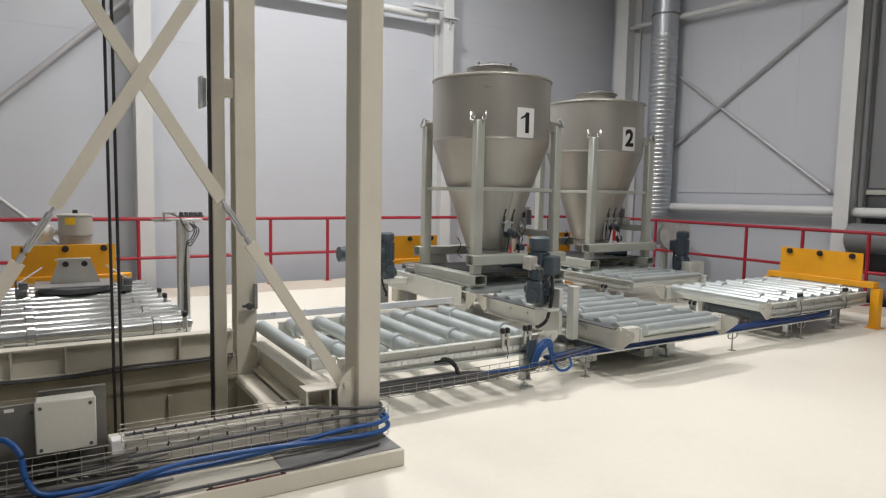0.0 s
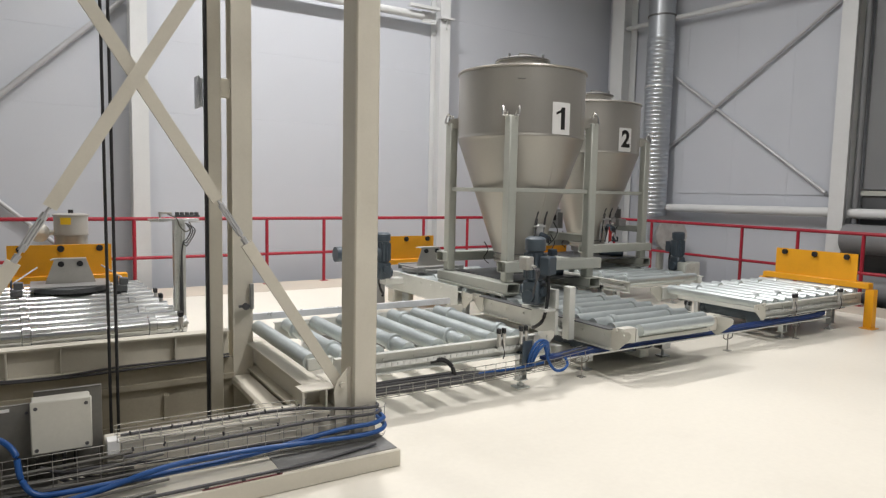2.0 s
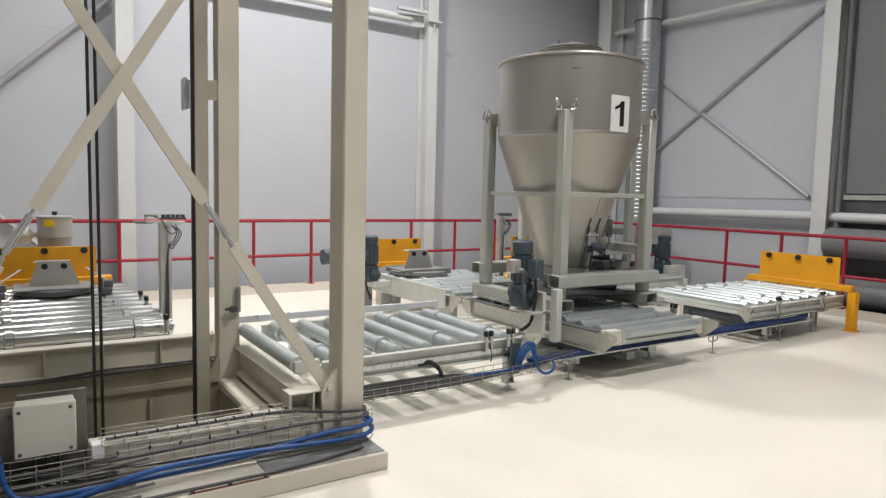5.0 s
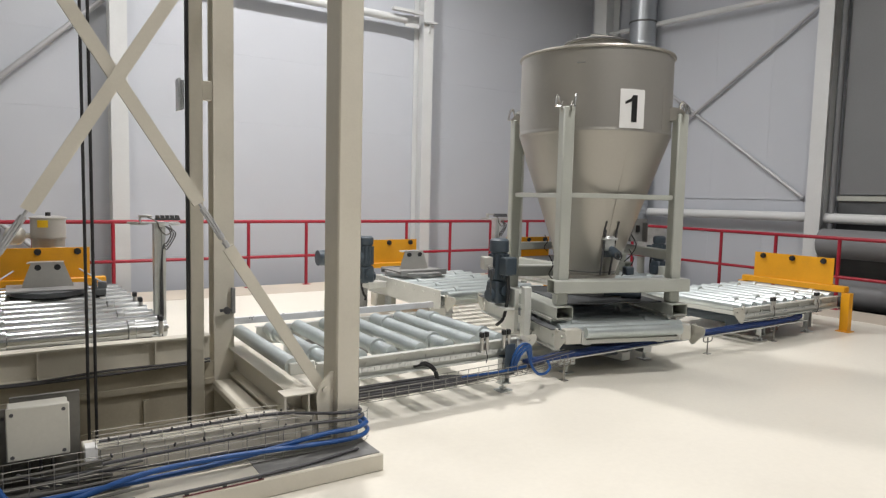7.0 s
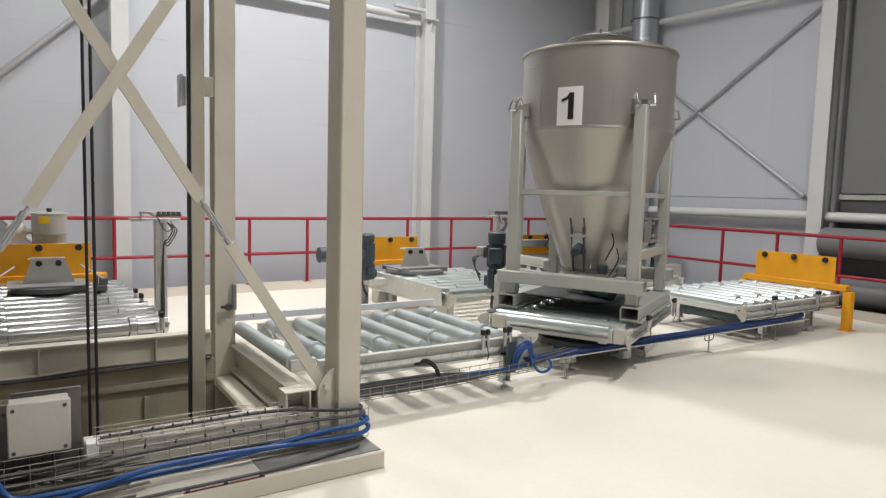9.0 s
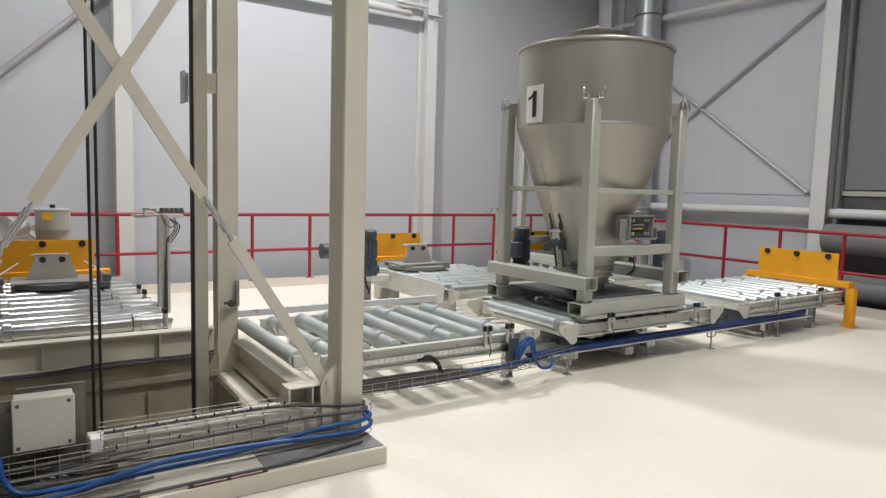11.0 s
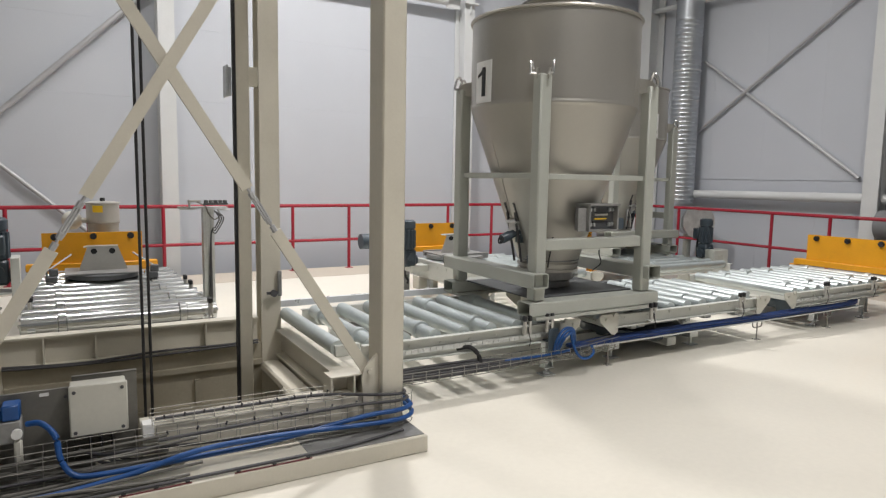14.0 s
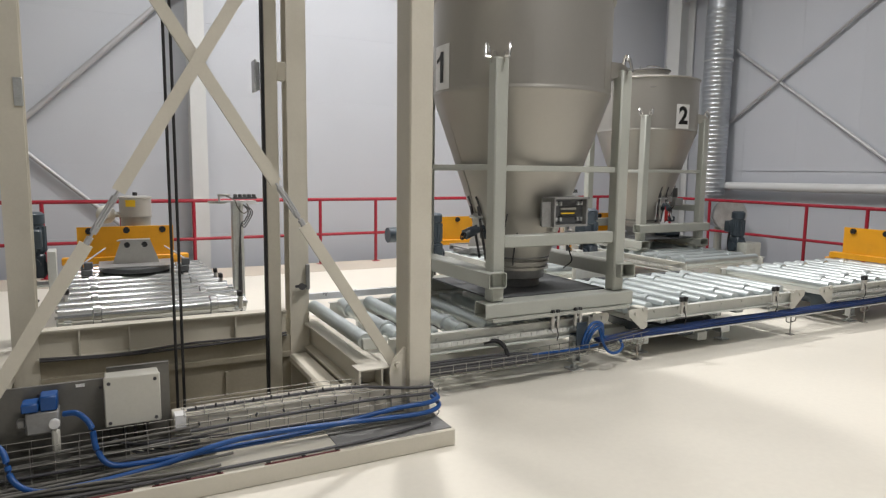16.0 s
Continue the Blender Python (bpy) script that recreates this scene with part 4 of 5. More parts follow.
    wheel = part("hand_wheel", bm, M_BLACK, t)
    wheel.matrix_basis = pose(0.02, -0.542, 1.062, 70, 0, 0)
    for s in (-1, 1):
        bm = bmesh.new()
        cyl(bm, (s * 0.06, -0.43, 1.30), (s * 0.05, -0.34, 0.86), 0.011, 8)
        part("gate_rail", bm, M_CABLE, t)
    bm = bmesh.new()
    cyl(bm, (0.06, -0.24, 0.69), (0.36, -0.42, 0.69), 0.05, 18)
    cyl(bm, (0.20, -0.324, 0.69), (0.36, -0.42, 0.69), 0.062, 18)
    part("valve_drive", bm, M_DARK, t)
    part("valve_block", boxes((0.2, 0.29, -0.40, -0.32, 0.86, 0.94), bevel=0.01), M_DARK, t)
    for x, y, z in ((0.30, -0.30, 1.25), (0.33, -0.22, 1.10), (0.36, 0.30, 1.05), (-0.34, 0.2, 1.0)):
        bm = bmesh.new()
        sweep(bm, smooth_line([(x, y, z), (x + 0.03, y - 0.04, z - 0.10), (x * 0.95, y * 1.1, z - 0.20), (x * 0.8, y * 0.95, z - 0.27)]), 0.006, 6)
        part("air_hose", bm, M_BLACK, t)
    bm = bmesh.new()
    lathe(bm, [(0.273, 0.868), (0.281, 0.871), (0.282, 0.88), (0.278, 0.883)], 40)
    part("clamp_band", bm, M_IRON, t)
    if number == "2":
        for k in range(4):
            bm = bmesh.new()
            cyl(bm, (-0.20 + 0.10 * k + (0.05 if k > 1 else 0), -0.48, 0.90), (-0.10 + 0.05 * k + (0.04 if k > 1 else 0), -0.40, 1.16), 0.014, 8)
            part("stay_rod", bm, M_CHROME, t)
        part("red_tag", boxes((-0.03, 0.03, -0.50, -0.488, 0.88, 1.10), bevel=0.003), M_TAG, t, "small red tag")
        part("control_head", boxes((0.24, 0.40, -0.44, -0.32, 1.10, 1.22), (0.10, 0.2, -0.42, -0.34, 1.16, 1.24), bevel=0.01), M_PLATE_GREY, t)
    # lengthwise weld of the cone
    bm = bmesh.new()
    cyl(bm, (-0.01, -0.281, 0.87), (-0.024, -0.727, 2.19), 0.0035, 6)
    part("weld_seam", bm, M_STEEL, t)
    # doubler plates welded to the shell behind the lugs
    for q in range(4):
        bm = bmesh.new()
        cols = []
        for k in range(9):
            a = math.pi / 4 + q * math.pi / 2 + (k / 8 - 0.5) * 0.46 / R
            cols.append([bm.verts.new((r * math.cos(a), r * math.sin(a), z)) for r, z in ((R - 0.004, 2.24), (R + 0.002, 2.24), (R + 0.002, 2.62), (R - 0.004, 2.62))])
        for p, w in zip(cols, cols[1:]):
            for k in range(4):
                bm.faces.new((p[k], p[(k + 1) % 4], w[(k + 1) % 4], w[k]))
        bm.faces.new(cols[0])
        bm.faces.new(cols[-1])
        part("doubler_plate", bm, M_STEEL, t)
    # numbered sign on the shell, gently curved
    bm = bmesh.new()
    w, z0, z1, a0 = 0.24, 2.225, 2.568, math.radians(-92)
    cols = []
    for k in range(9):
        a = a0 + (k / 8 - 0.5) * w / R
        cols.append([bm.verts.new((r * math.cos(a), r * math.sin(a), z)) for r, z in ((R + 0.002, z0), (R + 0.006, z0), (R + 0.006, z1), (R + 0.002, z1))])
    for p, q in zip(cols, cols[1:]):
        for k in range(4):
            bm.faces.new((p[k], p[(k + 1) % 4], q[(k + 1) % 4], q[k]))
    bm.faces.new(cols[0])
    bm.faces.new(cols[-1])
    s = part("number_sign", bm, M_PLATE, t, "white sign with a black numeral")
    c = Vector((math.cos(a0), math.sin(a0), 0)) * (R + 0.0085)
    numeral(number, s, Matrix.Translation((c.x, c.y, (z0 + z1) / 2)) @ pose(0, 0, 0, 90, 0, -2), 0.33)
    # stitched weld patch and small name plate
    bm = boxes((-0.05, 0.03, -R - 0.004, -R + 0.01, 2.795, 2.80))
    o = part("name_plate", bm, M_CHROME, t)
    o.matrix_basis = pose(0, 0, 0, 0, 0, -38)
    return t


hopper_one = hopper(pose(TX, 7.70, 0), "1")
hopper(pose(8.36, 8.45, 0), "2")


# ---- lift shaft ----
lift = thing("lift_tower", pose(0, 0, 0), "cream steel lift frame around the floor opening", "lift frame")
part("near_column", boxes((2.548, 2.70, 4.40, 4.60, 0.1, 7.5), bevel=0.01), M_CREAM, lift)
part("near_column", boxes((0.10, 0.25, 4.40, 4.60, 0.1, 7.5), bevel=0.01), M_CREAM, lift)
bm = bmesh.new()
prism(bm, [(2.46, 0.10), (2.548, 0.10), (2.548, 0.52), (2.53, 0.52), (2.455, 0.44), (2.44, 0.38)], "y", 4.44, 4.456)
cyl(bm, (2.49, 4.42, 0.42), (2.49, 4.47, 0.42), 0.018, 10)
part("gusset_plate", bm, M_CREAM, lift)
for x in (2.295, 0.335):
    bm = bmesh.new()
    h_beam(bm, "z", -3.0, 7.5, x + 0.08, 6.32, 0.16, 0.17, 0.012, 0.009, "v")
    part("rear_column", bm, M_CREAM, lift)
part("floor_curb", boxes((-1.5, 2.715, 4.10, 4.62, 0.0, 0.10), bevel=0.006), M_CREAM, lift)
part("near_beam", boxes((1.23, 2.55, 4.46, 4.62, 0.10, 0.285), bevel=0.006), M_CREAM, lift)
part("top_plate", boxes((2.02, 2.70, 4.125, 4.60, 0.099, 0.105), bevel=0.001), M_PLATE_GREY, lift)
# thin dark sheet that paints the shade on the left curb top
part("top_plate", boxes((-1.5, 1.02, 4.125, 4.57, 0.099, 0.105), bevel=0.001), M_PANEL, lift)
bm = bmesh.new()
h_beam(bm, "x", 0.48, 2.26, 6.26, 0.315, 0.12, 0.22, 0.014, 0.009)
for x in (0.75, 1.08, 1.45, 1.85, 2.12):
    box(bm, x - 0.006, x + 0.006, 6.205, 6.254, 0.22, 0.41)
part("rear_beam", bm, M_CREAM, lift)
bm = bmesh.new()
h_beam(bm, "y", 4.60, 6.42, 2.49, 0.19, 0.16, 0.22, 0.014, 0.009)
part("side_beam", bm, M_CREAM, lift)
part("side_beam", boxes((0.22, 0.34, 4.60, 6.24, 0.08, 0.30), bevel=0.006), M_CREAM, lift)
part("pit_edge_channel", boxes((2.27, 2.425, 4.66, 6.2, -0.02, 0.055), (2.24, 2.27, 5.25, 5.5, 0.0, 0.05), bevel=0.018), M_CREAM, lift)
shelf = part("bracket", boxes((2.255, 2.465, 4.47, 4.60, 0.392, 0.402), bevel=0.002), M_CREAM, lift)
for x0, x1, y0, y1, z0, z1 in ((2.255, 2.269, 4.47, 4.60, 0.17, 0.391), (2.40, 2.412, 4.47, 4.585, 0.211, 0.391), (2.453, 2.465, 4.47, 4.60, 0.10, 0.391),
                               (2.27, 2.452, 4.586, 4.598, 0.20, 0.391), (2.27, 2.452, 4.48, 4.585, 0.20, 0.21)):
    part("bracket_plate", boxes((x0, x1, y0, y1, z0, z1), bevel=0.002), M_CREAM, shelf)
# diagonal braces with turnbuckles
GX, CX, CZ = 2.49, 1.408, 2.120
for s, slope in ((1, -1.575), (-1, -1.685)):
    def at(d, s=s, slope=slope, y=4.47):
        return (CX + s * d, y + (0.026 if s > 0 else 0), CZ + slope * d)
    bm = bmesh.new()
    for d0, d1 in ((-1.6, 0.385), (0.535, GX - CX)):
        a, b = Vector(at(d0)), Vector(at(d1))
        q = (b - a).to_track_quat("Z", "Y").to_matrix().to_4x4()
        piece = bmesh.ops.create_cube(bm, size=1.0)["verts"]
        mm = Matrix.Translation((a + b) / 2) @ q
        for v in piece:
            v.co = mm @ Vector((v.co.x * 0.022 if abs(q[1][0]) > 0.5 else v.co.x * 0.064, v.co.y * (0.064 if abs(q[1][0]) > 0.5 else 0.022), v.co.z * (b - a).length))
    part("diagonal_brace", bm, M_CREAM, lift)
    bm = bmesh.new()
    cyl(bm, at(0.37), at(0.55), 0.0075, 10)
    for off in (-0.012, 0.012):
        side = Vector((-slope * s, 0, 1)).normalized() * off
        cyl(bm, Vector(at(0.405)) + side, Vector(at(0.50)) + side, 0.0055, 8)
    cyl(bm, at(0.40), at(0.418), 0.016, 6)
    cyl(bm, at(0.487), at(0.505), 0.016, 6)
    cyl(bm, at(0.515), at(0.535), 0.016, 6)
    part("turnbuckle", bm, M_BRACE, lift)
# pit lining; the shade inside the pit is part of its colour
pit = thing("pit_lining", pose(0, 0, 0), "cream sheet-steel lining of the lift pit", "pit lining", "", "structure")
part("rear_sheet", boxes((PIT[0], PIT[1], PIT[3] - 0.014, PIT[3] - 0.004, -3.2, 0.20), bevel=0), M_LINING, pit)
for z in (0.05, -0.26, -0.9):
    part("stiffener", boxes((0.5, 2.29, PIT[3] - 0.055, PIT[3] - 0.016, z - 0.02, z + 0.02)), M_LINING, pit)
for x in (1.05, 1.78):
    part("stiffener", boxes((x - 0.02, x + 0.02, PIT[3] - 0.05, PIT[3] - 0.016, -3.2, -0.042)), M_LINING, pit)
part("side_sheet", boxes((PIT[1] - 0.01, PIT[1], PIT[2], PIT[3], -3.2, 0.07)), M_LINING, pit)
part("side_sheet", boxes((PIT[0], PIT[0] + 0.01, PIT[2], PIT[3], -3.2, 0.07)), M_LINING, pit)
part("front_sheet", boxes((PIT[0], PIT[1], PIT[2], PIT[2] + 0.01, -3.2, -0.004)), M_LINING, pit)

sw = thing("limit_switch", pose(2.43, 6.20, 0.68), "black limit switch with a roller arm on the lift column", "switch")
part("plate", boxes((-0.008, 0.022, -0.016, 0.016, -0.09, 0.12), bevel=0.004), M_PLATE_GREY, sw)
bm = bmesh.new()
cyl(bm, (-0.05, -0.045, -0.06), (-0.05, -0.02, -0.06), 0.028, 16)
box(bm, -0.10, -0.008, -0.02, 0.0, -0.07, -0.05)
part("roller_arm", bm, M_CABLE, sw)

guide = thing("lift_guide", pose(0, 0, 0), "grey lift guide post with a black running strip", "guide rail")
part("post", boxes((1.905, 1.99, 5.25, 5.34, -3.0, 7.5), bevel=0.005), M_CREAM, guide)
part("running_strip", boxes((1.885, 1.904, 5.245, 5.275, -3.0, 7.5)), M_BLACK, guide)
part("clip_plate", boxes((1.862, 1.884, 5.28, 5.33, 2.09, 2.27), (1.845, 1.862, 5.26, 5.35, 2.08, 2.28), bevel=0.004), M_GALV, guide)
part("clip_plate", boxes((0.445, 0.50, 6.22, 6.232, 1.99, 2.18), bevel=0.003), M_GALV, guide)
part("arm", boxes((1.99, 2.05, 5.27, 5.32, 2.16, 2.28), bevel=0.004), M_CREAM, guide)
for x in (1.297, 1.335):
    bm = bmesh.new()
    cyl(bm, (x - 0.012, 5.0, 7.4), (x + 0.005, 5.0, -2.6), 0.0085, 10)
    tagged(part("hoist_rope", bm, M_BLACK), "black steel hoist rope hanging in the lift shaft", "rope", "hoist ropes")

panel = thing("switchboard", pose(0, 0, 0), "pale sheet-metal service panel on the lift curb", "panel")
part("sheet", boxes((0.30, 0.93, 4.575, 4.59, 0.1, 0.515), (0.93, 1.225, 4.575, 4.59, 0.1, 0.562), bevel=0.002), M_PANEL, panel)
part("top_flange", boxes((0.93, 1.225, 4.57, 4.592, 0.563, 0.567), bevel=0.002), M_PANEL, panel)
part("name_tag", boxes((0.79, 0.83, 4.57, 4.575, 0.485, 0.50)), M_PLATE, panel)
for k in range(4):
    bm = bmesh.new()
    cyl(bm, (0.36 + 0.27 * k, 4.567, 0.47), (0.36 + 0.27 * k, 4.575, 0.47), 0.008, 6)
    part("bolt", bm, M_CABLE, panel)
jb = thing("terminal_box", pose(1.05, 4.57, 0.405), "light grey square terminal box on the lift panel", "terminal box")
part("body", boxes((-0.13, 0.118, -0.10, 0.0, -0.105, 0.14), bevel=0.006), M_BOX, jb)
part("cover", boxes((-0.135, 0.123, -0.125, -0.101, -0.11, 0.145), bevel=0.006), M_BOX, jb)
for x in (-0.112, 0.098):
    for z in (-0.088, 0.115):
        bm = bmesh.new()
        cyl(bm, (x, -0.128, z), (x, -0.125, z), 0.009, 10)
        part("screw", bm, M_CABLE, jb)
for k, x in enumerate((-0.05, 0.0, 0.05)):
    bm = bmesh.new()
    cyl(bm, (x, -0.05, -0.145), (x, -0.05, -0.105), 0.014, 8)
    sweep(bm, smooth_line([(x, -0.05, -0.14), (x + 0.01, -0.06, -0.24), (x + 0.08, -0.10, -0.28), (x + 0.3, -0.12, -0.285)]), 0.008, 6)
    part("cable_gland", bm, M_CABLE, jb)
valve = thing("air_service_unit", pose(0.64, 4.50, 0.36), "blue and grey compressed-air service unit with a gauge", "air unit")
part("body", boxes((-0.06, 0.08, -0.05, 0.06, -0.05, 0.06), (-0.10, -0.06, -0.02, 0.03, -0.02, 0.02), bevel=0.008), M_PLATE_GREY, valve)
bm = boxes((-0.075, -0.002, -0.05, 0.05, 0.062, 0.105), (0.002, 0.075, -0.05, 0.05, 0.062, 0.135), bevel=0.006)
part("blue_cap", bm, M_BLUE, valve)
bm = bmesh.new()
cyl(bm, (0.06, -0.075, 0.0), (0.06, -0.05, 0.0), 0.023, 20)
part("gauge", bm, M_PLATE, valve)
part("bowl", boxes((0.045, 0.08, -0.07, -0.03, -0.16, -0.03), bevel=0.01), M_BOX, valve)


def wire_tray(points, w, h, label, step=0.1, r=0.0022):
    """A wire basket tray along points (its bottom middle), made of bent wires; z is up."""
    t = thing("cable_tray", pose(0, 0, 0), label, "cable tray", "wire cable trays")
    pts = [Vector(p) for p in points]
    for off, z in ((-w / 2, h), (-w / 2, h * 0.5), (-w / 2, 0), (-w / 6, 0), (w / 6, 0), (w / 2, 0), (w / 2, h * 0.5), (w / 2, h)):
        line = []
        for i, p in enumerate(pts):
            d = (pts[min(i + 1, len(pts) - 1)] - pts[max(i - 1, 0)])
            nrm = Vector((-d.y, d.x, 0)).normalized()
            line.append(p + nrm * off + Vector((0, 0, z)))
        bm = bmesh.new()
        sweep(bm, line, r, 5)
        part("long_wire", bm, M_WIRE, t)
    bm = bmesh.new()
    sweep(bm, [(0, -w / 2, h), (0, -w / 2, 0), (0, w / 2, 0), (0, w / 2, h)], r, 5)
    first = part("cross_wire", bm, M_WIRE, t)
    first.matrix_basis = Matrix.Translation(pts[0])
    for p, q in zip(pts, pts[1:]):
        d = q - p
        n = max(1, int(d.length / step))
        for k in range(n):
            if k or p != pts[0]:
                c = p + d * (k / n)
                shared("cross_wire", first, t, pose(c.x, c.y, c.z, 0, 0, math.degrees(math.atan2(d.y, d.x))))
    return t


beam_tray = wire_tray([(1.28, 4.50, 0.295), (2.0, 4.50, 0.29), (2.30, 4.47, 0.285)], 0.12, 0.05, "bright wire cable tray on the lift beam")
curb_tray = wire_tray([(0.2, 4.40, 0.112), (1.2, 4.40, 0.112), (2.0, 4.38, 0.112), (2.50, 4.35, 0.112), (2.62, 4.34, 0.112), (2.68, 4.36, 0.112), (2.71, 4.40, 0.112)], 0.10, 0.175, "tall bright wire cable tray along the lift curb")
for tray, x0, x1, y, z, dx in ((beam_tray, 1.34, 2.30, 4.437, 0.335, 0.098), (curb_tray, 1.34, 2.5, 4.334, 0.287, 0.145)):
    x, first = x0, None
    while x < x1:
        m = pose(x, y if tray is beam_tray or x < 2.0 else y - 0.05 * (x - 2.0), z, 0, 25 * math.sin(9 * x), 0)
        if first is None:
            first = part("cable_tie", boxes((-0.0045, 0.0045, -0.006, 0.006, -0.011, 0.010), bevel=0.002), M_BLACK, tray)
            first.matrix_basis = m
        else:
            shared("cable_tie", first, tray, m)
        x += dx
tagged(part("end_block", boxes((1.235, 1.29, 4.44, 4.519, 0.235, 0.305), bevel=0.003), M_PLATE), "small white end block on the lift beam", "block")
wire_tray([(2.76, 4.86, 0.16), (3.6, 4.86, 0.16), (4.5, 4.88, 0.165), (5.0, 4.95, 0.18)], 0.12, 0.08, "bright wire cable tray under the conveyor rail", 0.1, 0.0030)


def hoses(name, lines, r, mat, label, category="hose", seg=12):
    for line in lines:
        bm = bmesh.new()
        sweep(bm, smooth_line(line), r, seg)
        tagged(part(name, bm, mat), label, category, name + "s by the lift")


hoses("blue_hose", [
    [(0.74, 4.46, 0.395), (0.80, 4.42, 0.40), (0.855, 4.36, 0.35), (0.875, 4.33, 0.24), (0.93, 4.30, 0.165), (1.05, 4.29, 0.15), (1.25, 4.29, 0.15), (1.5, 4.29, 0.15), (1.8, 4.29, 0.155), (2.1, 4.285, 0.18), (2.4, 4.27, 0.215), (2.60, 4.27, 0.215), (2.69, 4.31, 0.215), (2.725, 4.38, 0.215), (2.735, 4.7, 0.21)],
    [(0.42, 4.42, 0.34), (0.50, 4.33, 0.30), (0.54, 4.27, 0.18), (0.64, 4.22, 0.128), (0.82, 4.21, 0.127), (1.0, 4.23, 0.13), (1.2, 4.24, 0.15), (1.4, 4.245, 0.19), (1.6, 4.25, 0.205), (1.9, 4.25, 0.20), (2.2, 4.245, 0.185), (2.5, 4.245, 0.168), (2.64, 4.265, 0.165), (2.715, 4.32, 0.165), (2.745, 4.42, 0.165), (2.755, 4.7, 0.17)],
], 0.0140, M_BLUE, "blue plastic air hose lying along the lift curb")
hoses("dark_cable", [
    [(0.3, 4.14, 0.113), (1.0, 4.135, 0.113), (1.6, 4.13, 0.115), (2.2, 4.14, 0.115), (2.6, 4.2, 0.12)],
    [(0.3, 4.36, 0.15), (1.0, 4.35, 0.15), (1.6, 4.36, 0.15), (2.3, 4.33, 0.15), (2.65, 4.30, 0.15)],
    [(1.3, 4.33, 0.255), (1.8, 4.325, 0.265), (2.3, 4.31, 0.275), (2.60, 4.30, 0.262), (2.68, 4.33, 0.258), (2.715, 4.40, 0.25), (2.72, 4.7, 0.24)],
    [(1.3, 4.49, 0.31), (1.8, 4.50, 0.305), (2.2, 4.48, 0.305), (2.5, 4.38, 0.29), (2.63, 4.35, 0.285), (2.70, 4.38, 0.28), (2.722, 4.5, 0.27)],
    [(0.95, 4.47, 0.22), (1.05, 4.44, 0.19), (1.25, 4.42, 0.19), (1.5, 4.41, 0.17), (2.0, 4.40, 0.16), (2.5, 4.36, 0.16)],
    [(0.5, 6.19, 0.23), (1.0, 6.18, 0.21), (1.5, 6.18, 0.235), (2.0, 6.18, 0.23), (2.25, 6.19, 0.24)],
    [(0.5, 6.185, 0.215), (1.0, 6.175, 0.20), (1.5, 6.175, 0.205), (2.0, 6.175, 0.215), (2.25, 6.185, 0.22)],
], 0.009, M_CABLE, "dark grey electric cable beside the lift", "cable", 10)
for x0, x1 in ((0.62, 1.02), (1.10, 1.42), (1.62, 2.02)):
    strip = thing("red_strip", pose(0, 0, 0), "thin dark red strip in black clips along the curb edge", "strip", "red strips")
    part("strip", boxes((x0, x1, 4.104, 4.112, 0.101, 0.107), bevel=0.002), M_MAROON, strip)
    for x in (x0 + 0.02, (x0 + x1) / 2, x1 - 0.02):
        part("clip", boxes((x - 0.010, x + 0.010, 4.103, 4.118, 0.1075, 0.116), bevel=0.002), M_BLACK, strip)
rng = random.Random(5)
hoses("dark_cable", [
    [(x, y0 + 0.03 * math.sin(3.1 * x + k) + rng.uniform(-0.008, 0.008), z0 + 0.012 * math.sin(2.3 * x + 2 * k)) for x in (-1.2, -0.7, -0.2, 0.2, 0.55, 0.85, 1.1, 1.35 + 0.07 * (k % 3))]
    for k, (y0, z0) in enumerate(((4.17, 0.125), (4.20, 0.125), (4.235, 0.128), (4.27, 0.125), (4.31, 0.125), (4.40, 0.14), (4.42, 0.16), (4.38, 0.165), (4.40, 0.20), (4.43, 0.22)))],
    0.008, M_PALE_CABLE, "grey cable in a loose bundle along the lift curb", "cable", 8)
# blue cable run under the conveyors and its loop at the conveyor end
hoses("dark_cable", [
    [(2.8, 4.84 + 0.022 * k, 0.182 + 0.012 * k), (3.5, 4.82 + 0.02 * k, 0.178 + 0.014 * k), (4.1, 4.85 + 0.012 * k, 0.185), (4.6, 4.9, 0.2 + 0.01 * k), (5.0, 4.96, 0.255)]
    for k in range(5)], 0.011, M_CABLE, "dark cable lying in the tray under the conveyor", "cable", 10)
hoses("blue_hose", [
    [(2.8, 4.89, 0.19), (3.3, 4.885, 0.185), (3.8, 4.88, 0.20), (4.2, 4.87, 0.20), (4.45, 4.88, 0.21)]] + [
    [(4.27 + 0.02 * k, 4.88, 0.19), (4.27 + 0.025 * k, 4.83 - 0.01 * k, 0.33), (4.33 + 0.03 * k, 4.82, 0.41 - 0.02 * k), (4.44, 4.84, 0.39 - 0.02 * k), (4.5, 4.88, 0.27), (4.6, 4.95, 0.24)]
    for k in range(3)] + [[(4.40, 4.82, 0.36), (4.43, 4.80, 0.24), (4.49, 4.79, 0.165), (4.58, 4.80, 0.15), (4.66, 4.83, 0.18), (4.68, 4.88, 0.225)]],
    0.0115, M_BLUE, "blue cable looped at the conveyor end", "cable", 10)
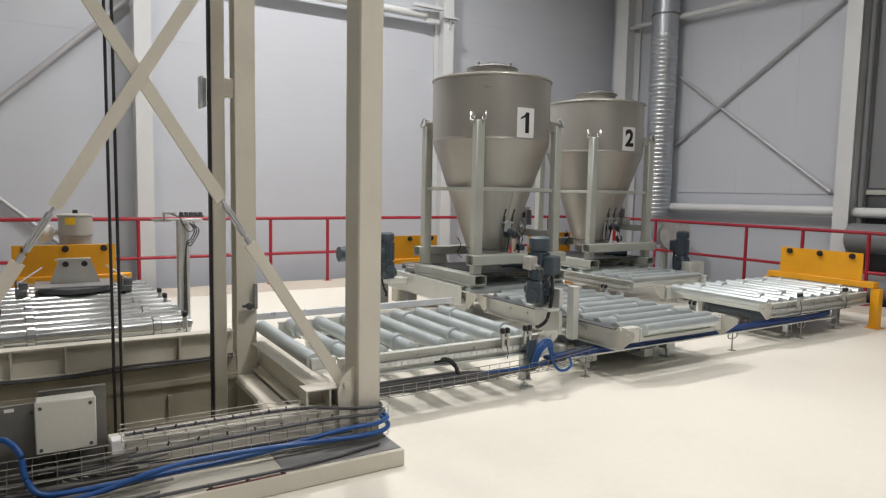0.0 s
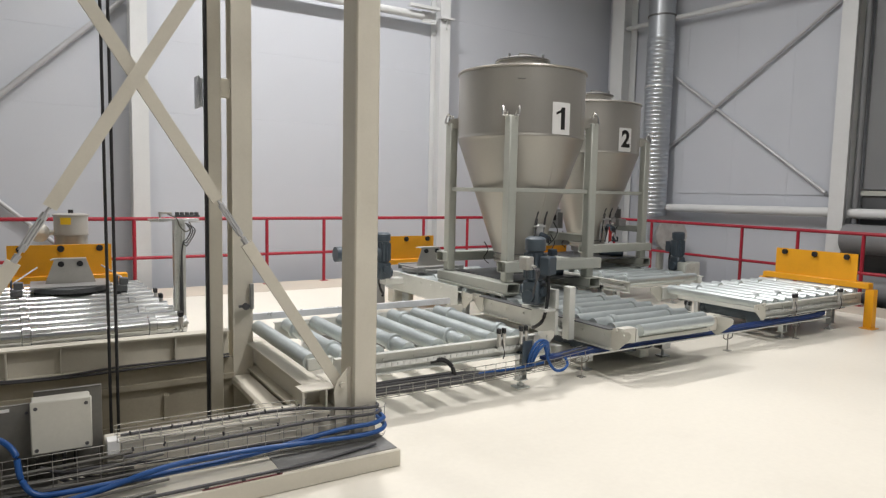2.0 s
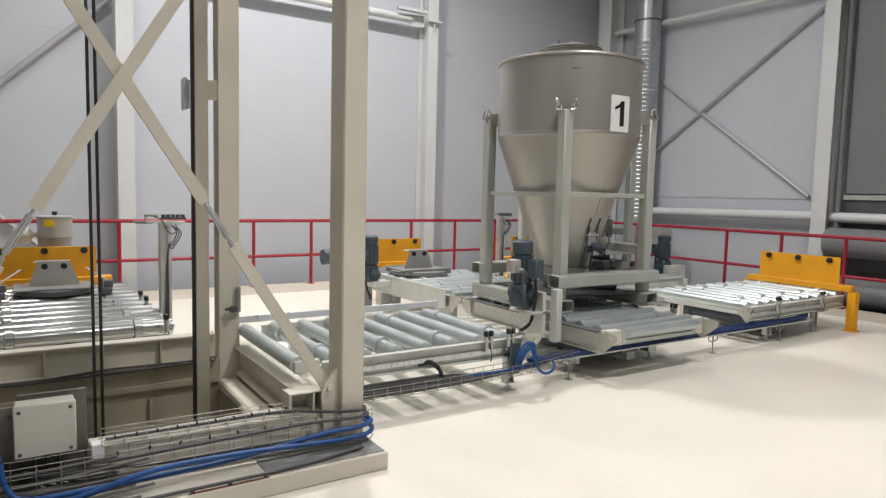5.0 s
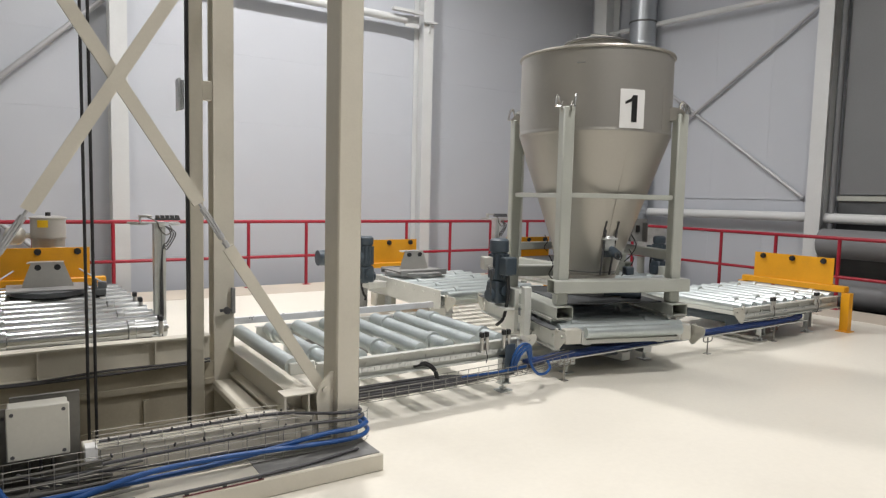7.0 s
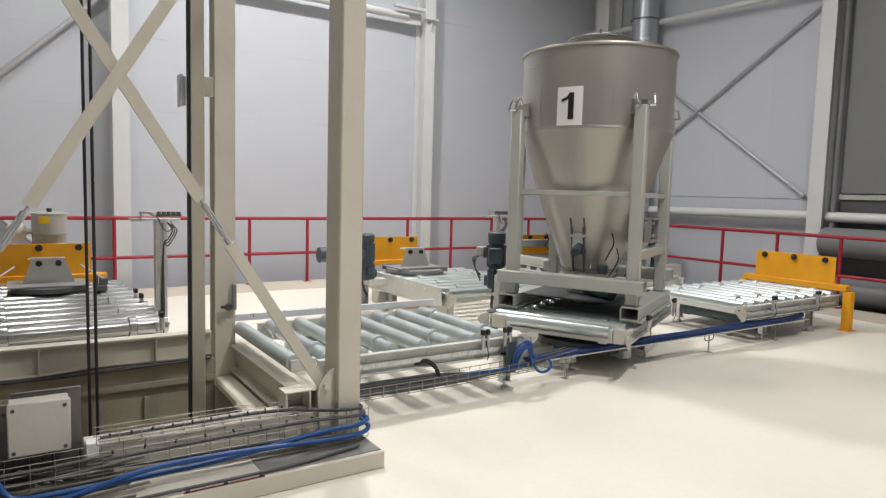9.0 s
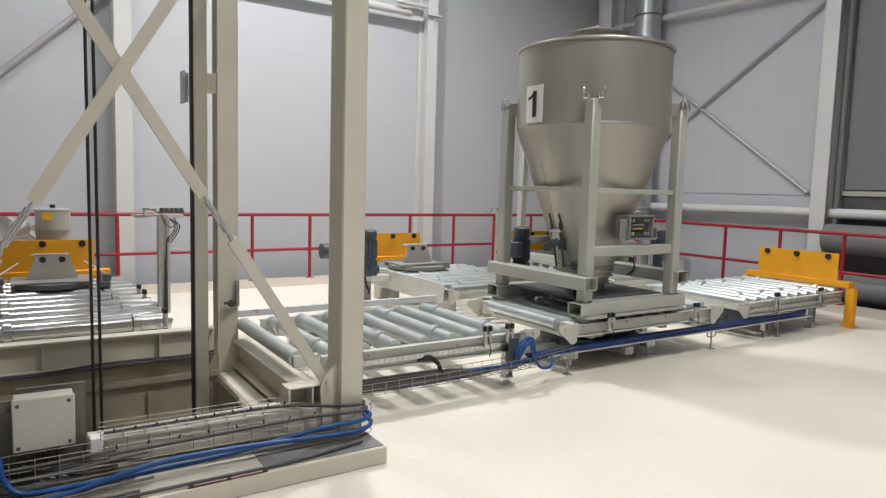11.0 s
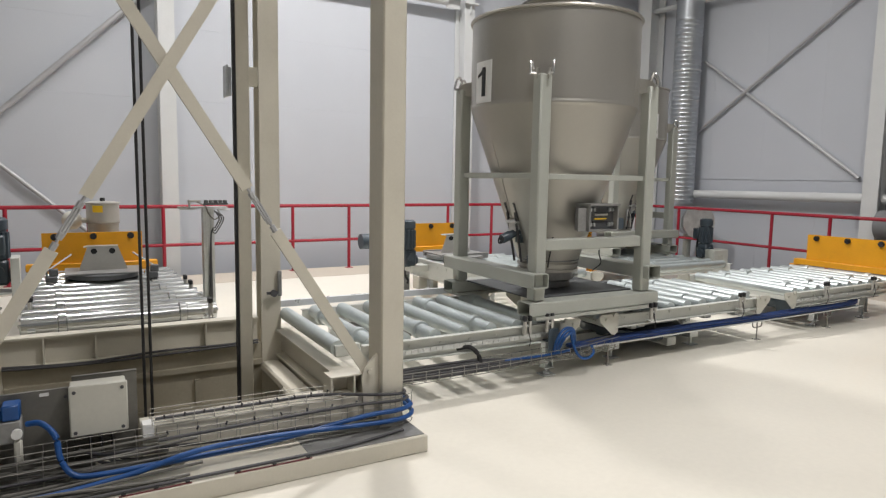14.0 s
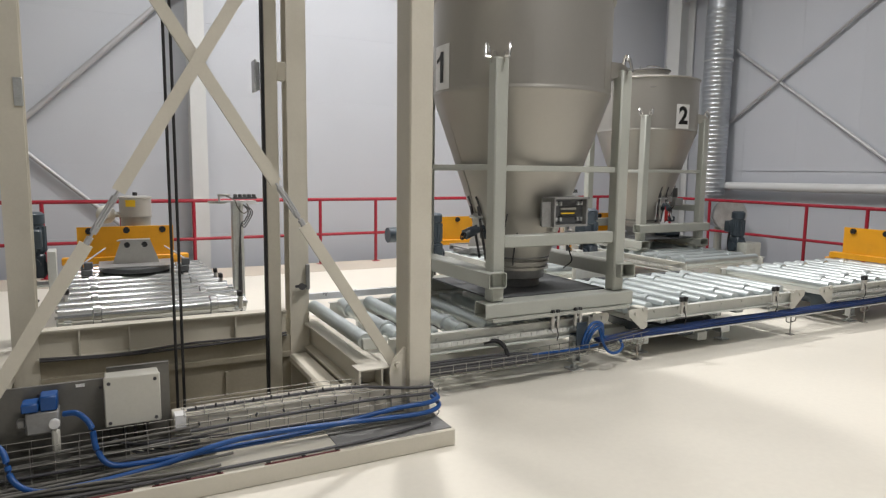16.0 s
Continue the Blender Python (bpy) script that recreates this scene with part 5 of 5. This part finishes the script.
hoses("navy_cable", [
    [(4.45, 4.860 + 0.022 * (k % 4), 0.235 + 0.01 * (k // 4)), (4.8, 4.920 + 0.024 * (k % 4), 0.217  + 0.021 * (k // 4)), (5.3, 4.915 + 0.026 * (k % 4), 0.219  + 0.02 * (k // 4) + 0.004 * math.sin(k)), (6.0, 4.920 + 0.024 * (k % 4), 0.221  + 0.02 * (k // 4) + 0.006 * math.sin(2 * k)),
     (6.8, 4.916 + 0.026 * (k % 4), 0.221  + 0.021 * (k // 4)), (7.6, 4.920 + 0.024 * (k % 4), 0.223  + 0.02 * (k // 4) + 0.006 * math.sin(3 * k)), (8.3, 4.920 + 0.02 * (k % 4), 0.225 + 0.02 * (k // 4)), (8.72, 4.93 + 0.02 * (k % 4), 0.235 + 0.018 * (k // 4)), (8.85, 4.99 + 0.02 * (k % 4), 0.26 + 0.015 * (k // 4)), (8.80, 5.10, 0.30)]
    for k in range(8)], 0.0105, M_NAVY, "dark blue cable bundled below the conveyors", "cable", 8)
hoses("dark_cable", [[(3.42, 4.97, 0.32), (3.50, 4.93, 0.335), (3.56, 4.90, 0.29), (3.585, 4.88, 0.21)]], 0.017, M_BLACK, "thick black lead hanging from the conveyor rail", "cable", 8)
rail_tray = thing("cable_channel", pose(0, 0, 0), "shallow grey cable channel under the conveyors", "cable channel")
part("channel", boxes((4.6, 8.85, 4.905, 5.03, 0.198, 0.205), (4.6, 8.85, 4.90, 4.905, 0.198, 0.21), bevel=0), M_GALV, rail_tray)
for x in (4.95, 7.0, 8.25):
    bm = boxes((x - 0.03, x + 0.03, 4.93, 4.99, 0, 0.006))
    cyl(bm, (x, 4.96, 0.006), (x, 4.96, 0.198), 0.007, 8)
    sweep(bm, smooth_line([(x - 0.07, 4.96, 0.198), (x - 0.07, 4.96, 0.14), (x, 4.96, 0.125), (x + 0.07, 4.96, 0.14), (x + 0.07, 4.96, 0.198)], 5), 0.006, 8)
    part("stand", bm, M_WIRE, rail_tray)


# ---- what moves ----
def motions():
    # hopper one rides onto the turntable, turns with it, then rolls off towards the lift
    y0, v = 7.70, 0.337
    walk(hopper_one, [
        (0, pose(TX, y0, 0)), (1, pose(TX, y0 - v, 0)), (2, pose(TX, y0 - 2 * v, 0)), (3, pose(TX, y0 - 3 * v, 0)), (4, pose(TX, y0 - 4 * v, 0)),
        (5, pose(TX, y0 - 5 * v, 0)), (5.8, pose(TX, y0 - 5.8 * v, 0)),
        (6.25, pose(TX, TY + 0.012, 0, 0, 0, 0)), (6.5, pose(TX, TY, 0, 0, 0, -5)), (7.0, pose(TX, TY, 0, 0, 0, -17.5)), (7.5, pose(TX, TY, 0, 0, 0, -29)), (8.0, pose(TX, TY, 0, 0, 0, -40.5)), (8.5, pose(TX, TY, 0, 0, 0, -52)), (9.0, pose(TX, TY, 0, 0, 0, -63)), (9.5, pose(TX, TY, 0, 0, 0, -74)), (10.0, pose(TX, TY, 0, 0, 0, -85)), (10.3, pose(TX, TY, 0, 0, 0, -90)),
        (10.6, pose(TX, TY, 0, 0, 0, -90)), (11.0, pose(TX - 0.09, TY, 0, 0, 0, -90)), (11.5, pose(5.57, TY, 0, 0, 0, -90)), (12.5, pose(5.24, TY, 0, 0, 0, -90)),
        (13.5, pose(4.915, TY, 0, 0, 0, -90)), (14.5, pose(4.59, TY, 0, 0, 0, -90)), (15.5, pose(4.265, TY, 0, 0, 0, -90)), (16.0, pose(4.105, TY, 0, 0, 0, -90))])
    walk(table, [
        (0, pose(TX, TY, 0, 0, 0, 90)), (6.25, pose(TX, TY, 0, 0, 0, 90)), (6.5, pose(TX, TY, 0, 0, 0, 85)), (7.0, pose(TX, TY, 0, 0, 0, 72.5)), (7.5, pose(TX, TY, 0, 0, 0, 61)), (8.0, pose(TX, TY, 0, 0, 0, 49.5)), (8.5, pose(TX, TY, 0, 0, 0, 38)), (9.0, pose(TX, TY, 0, 0, 0, 27)), (9.5, pose(TX, TY, 0, 0, 0, 16)), (10.0, pose(TX, TY, 0, 0, 0, 5)), (10.3, pose(TX, TY, 0, 0, 0, 0)), (16.0, pose(TX, TY, 0))])


motions()
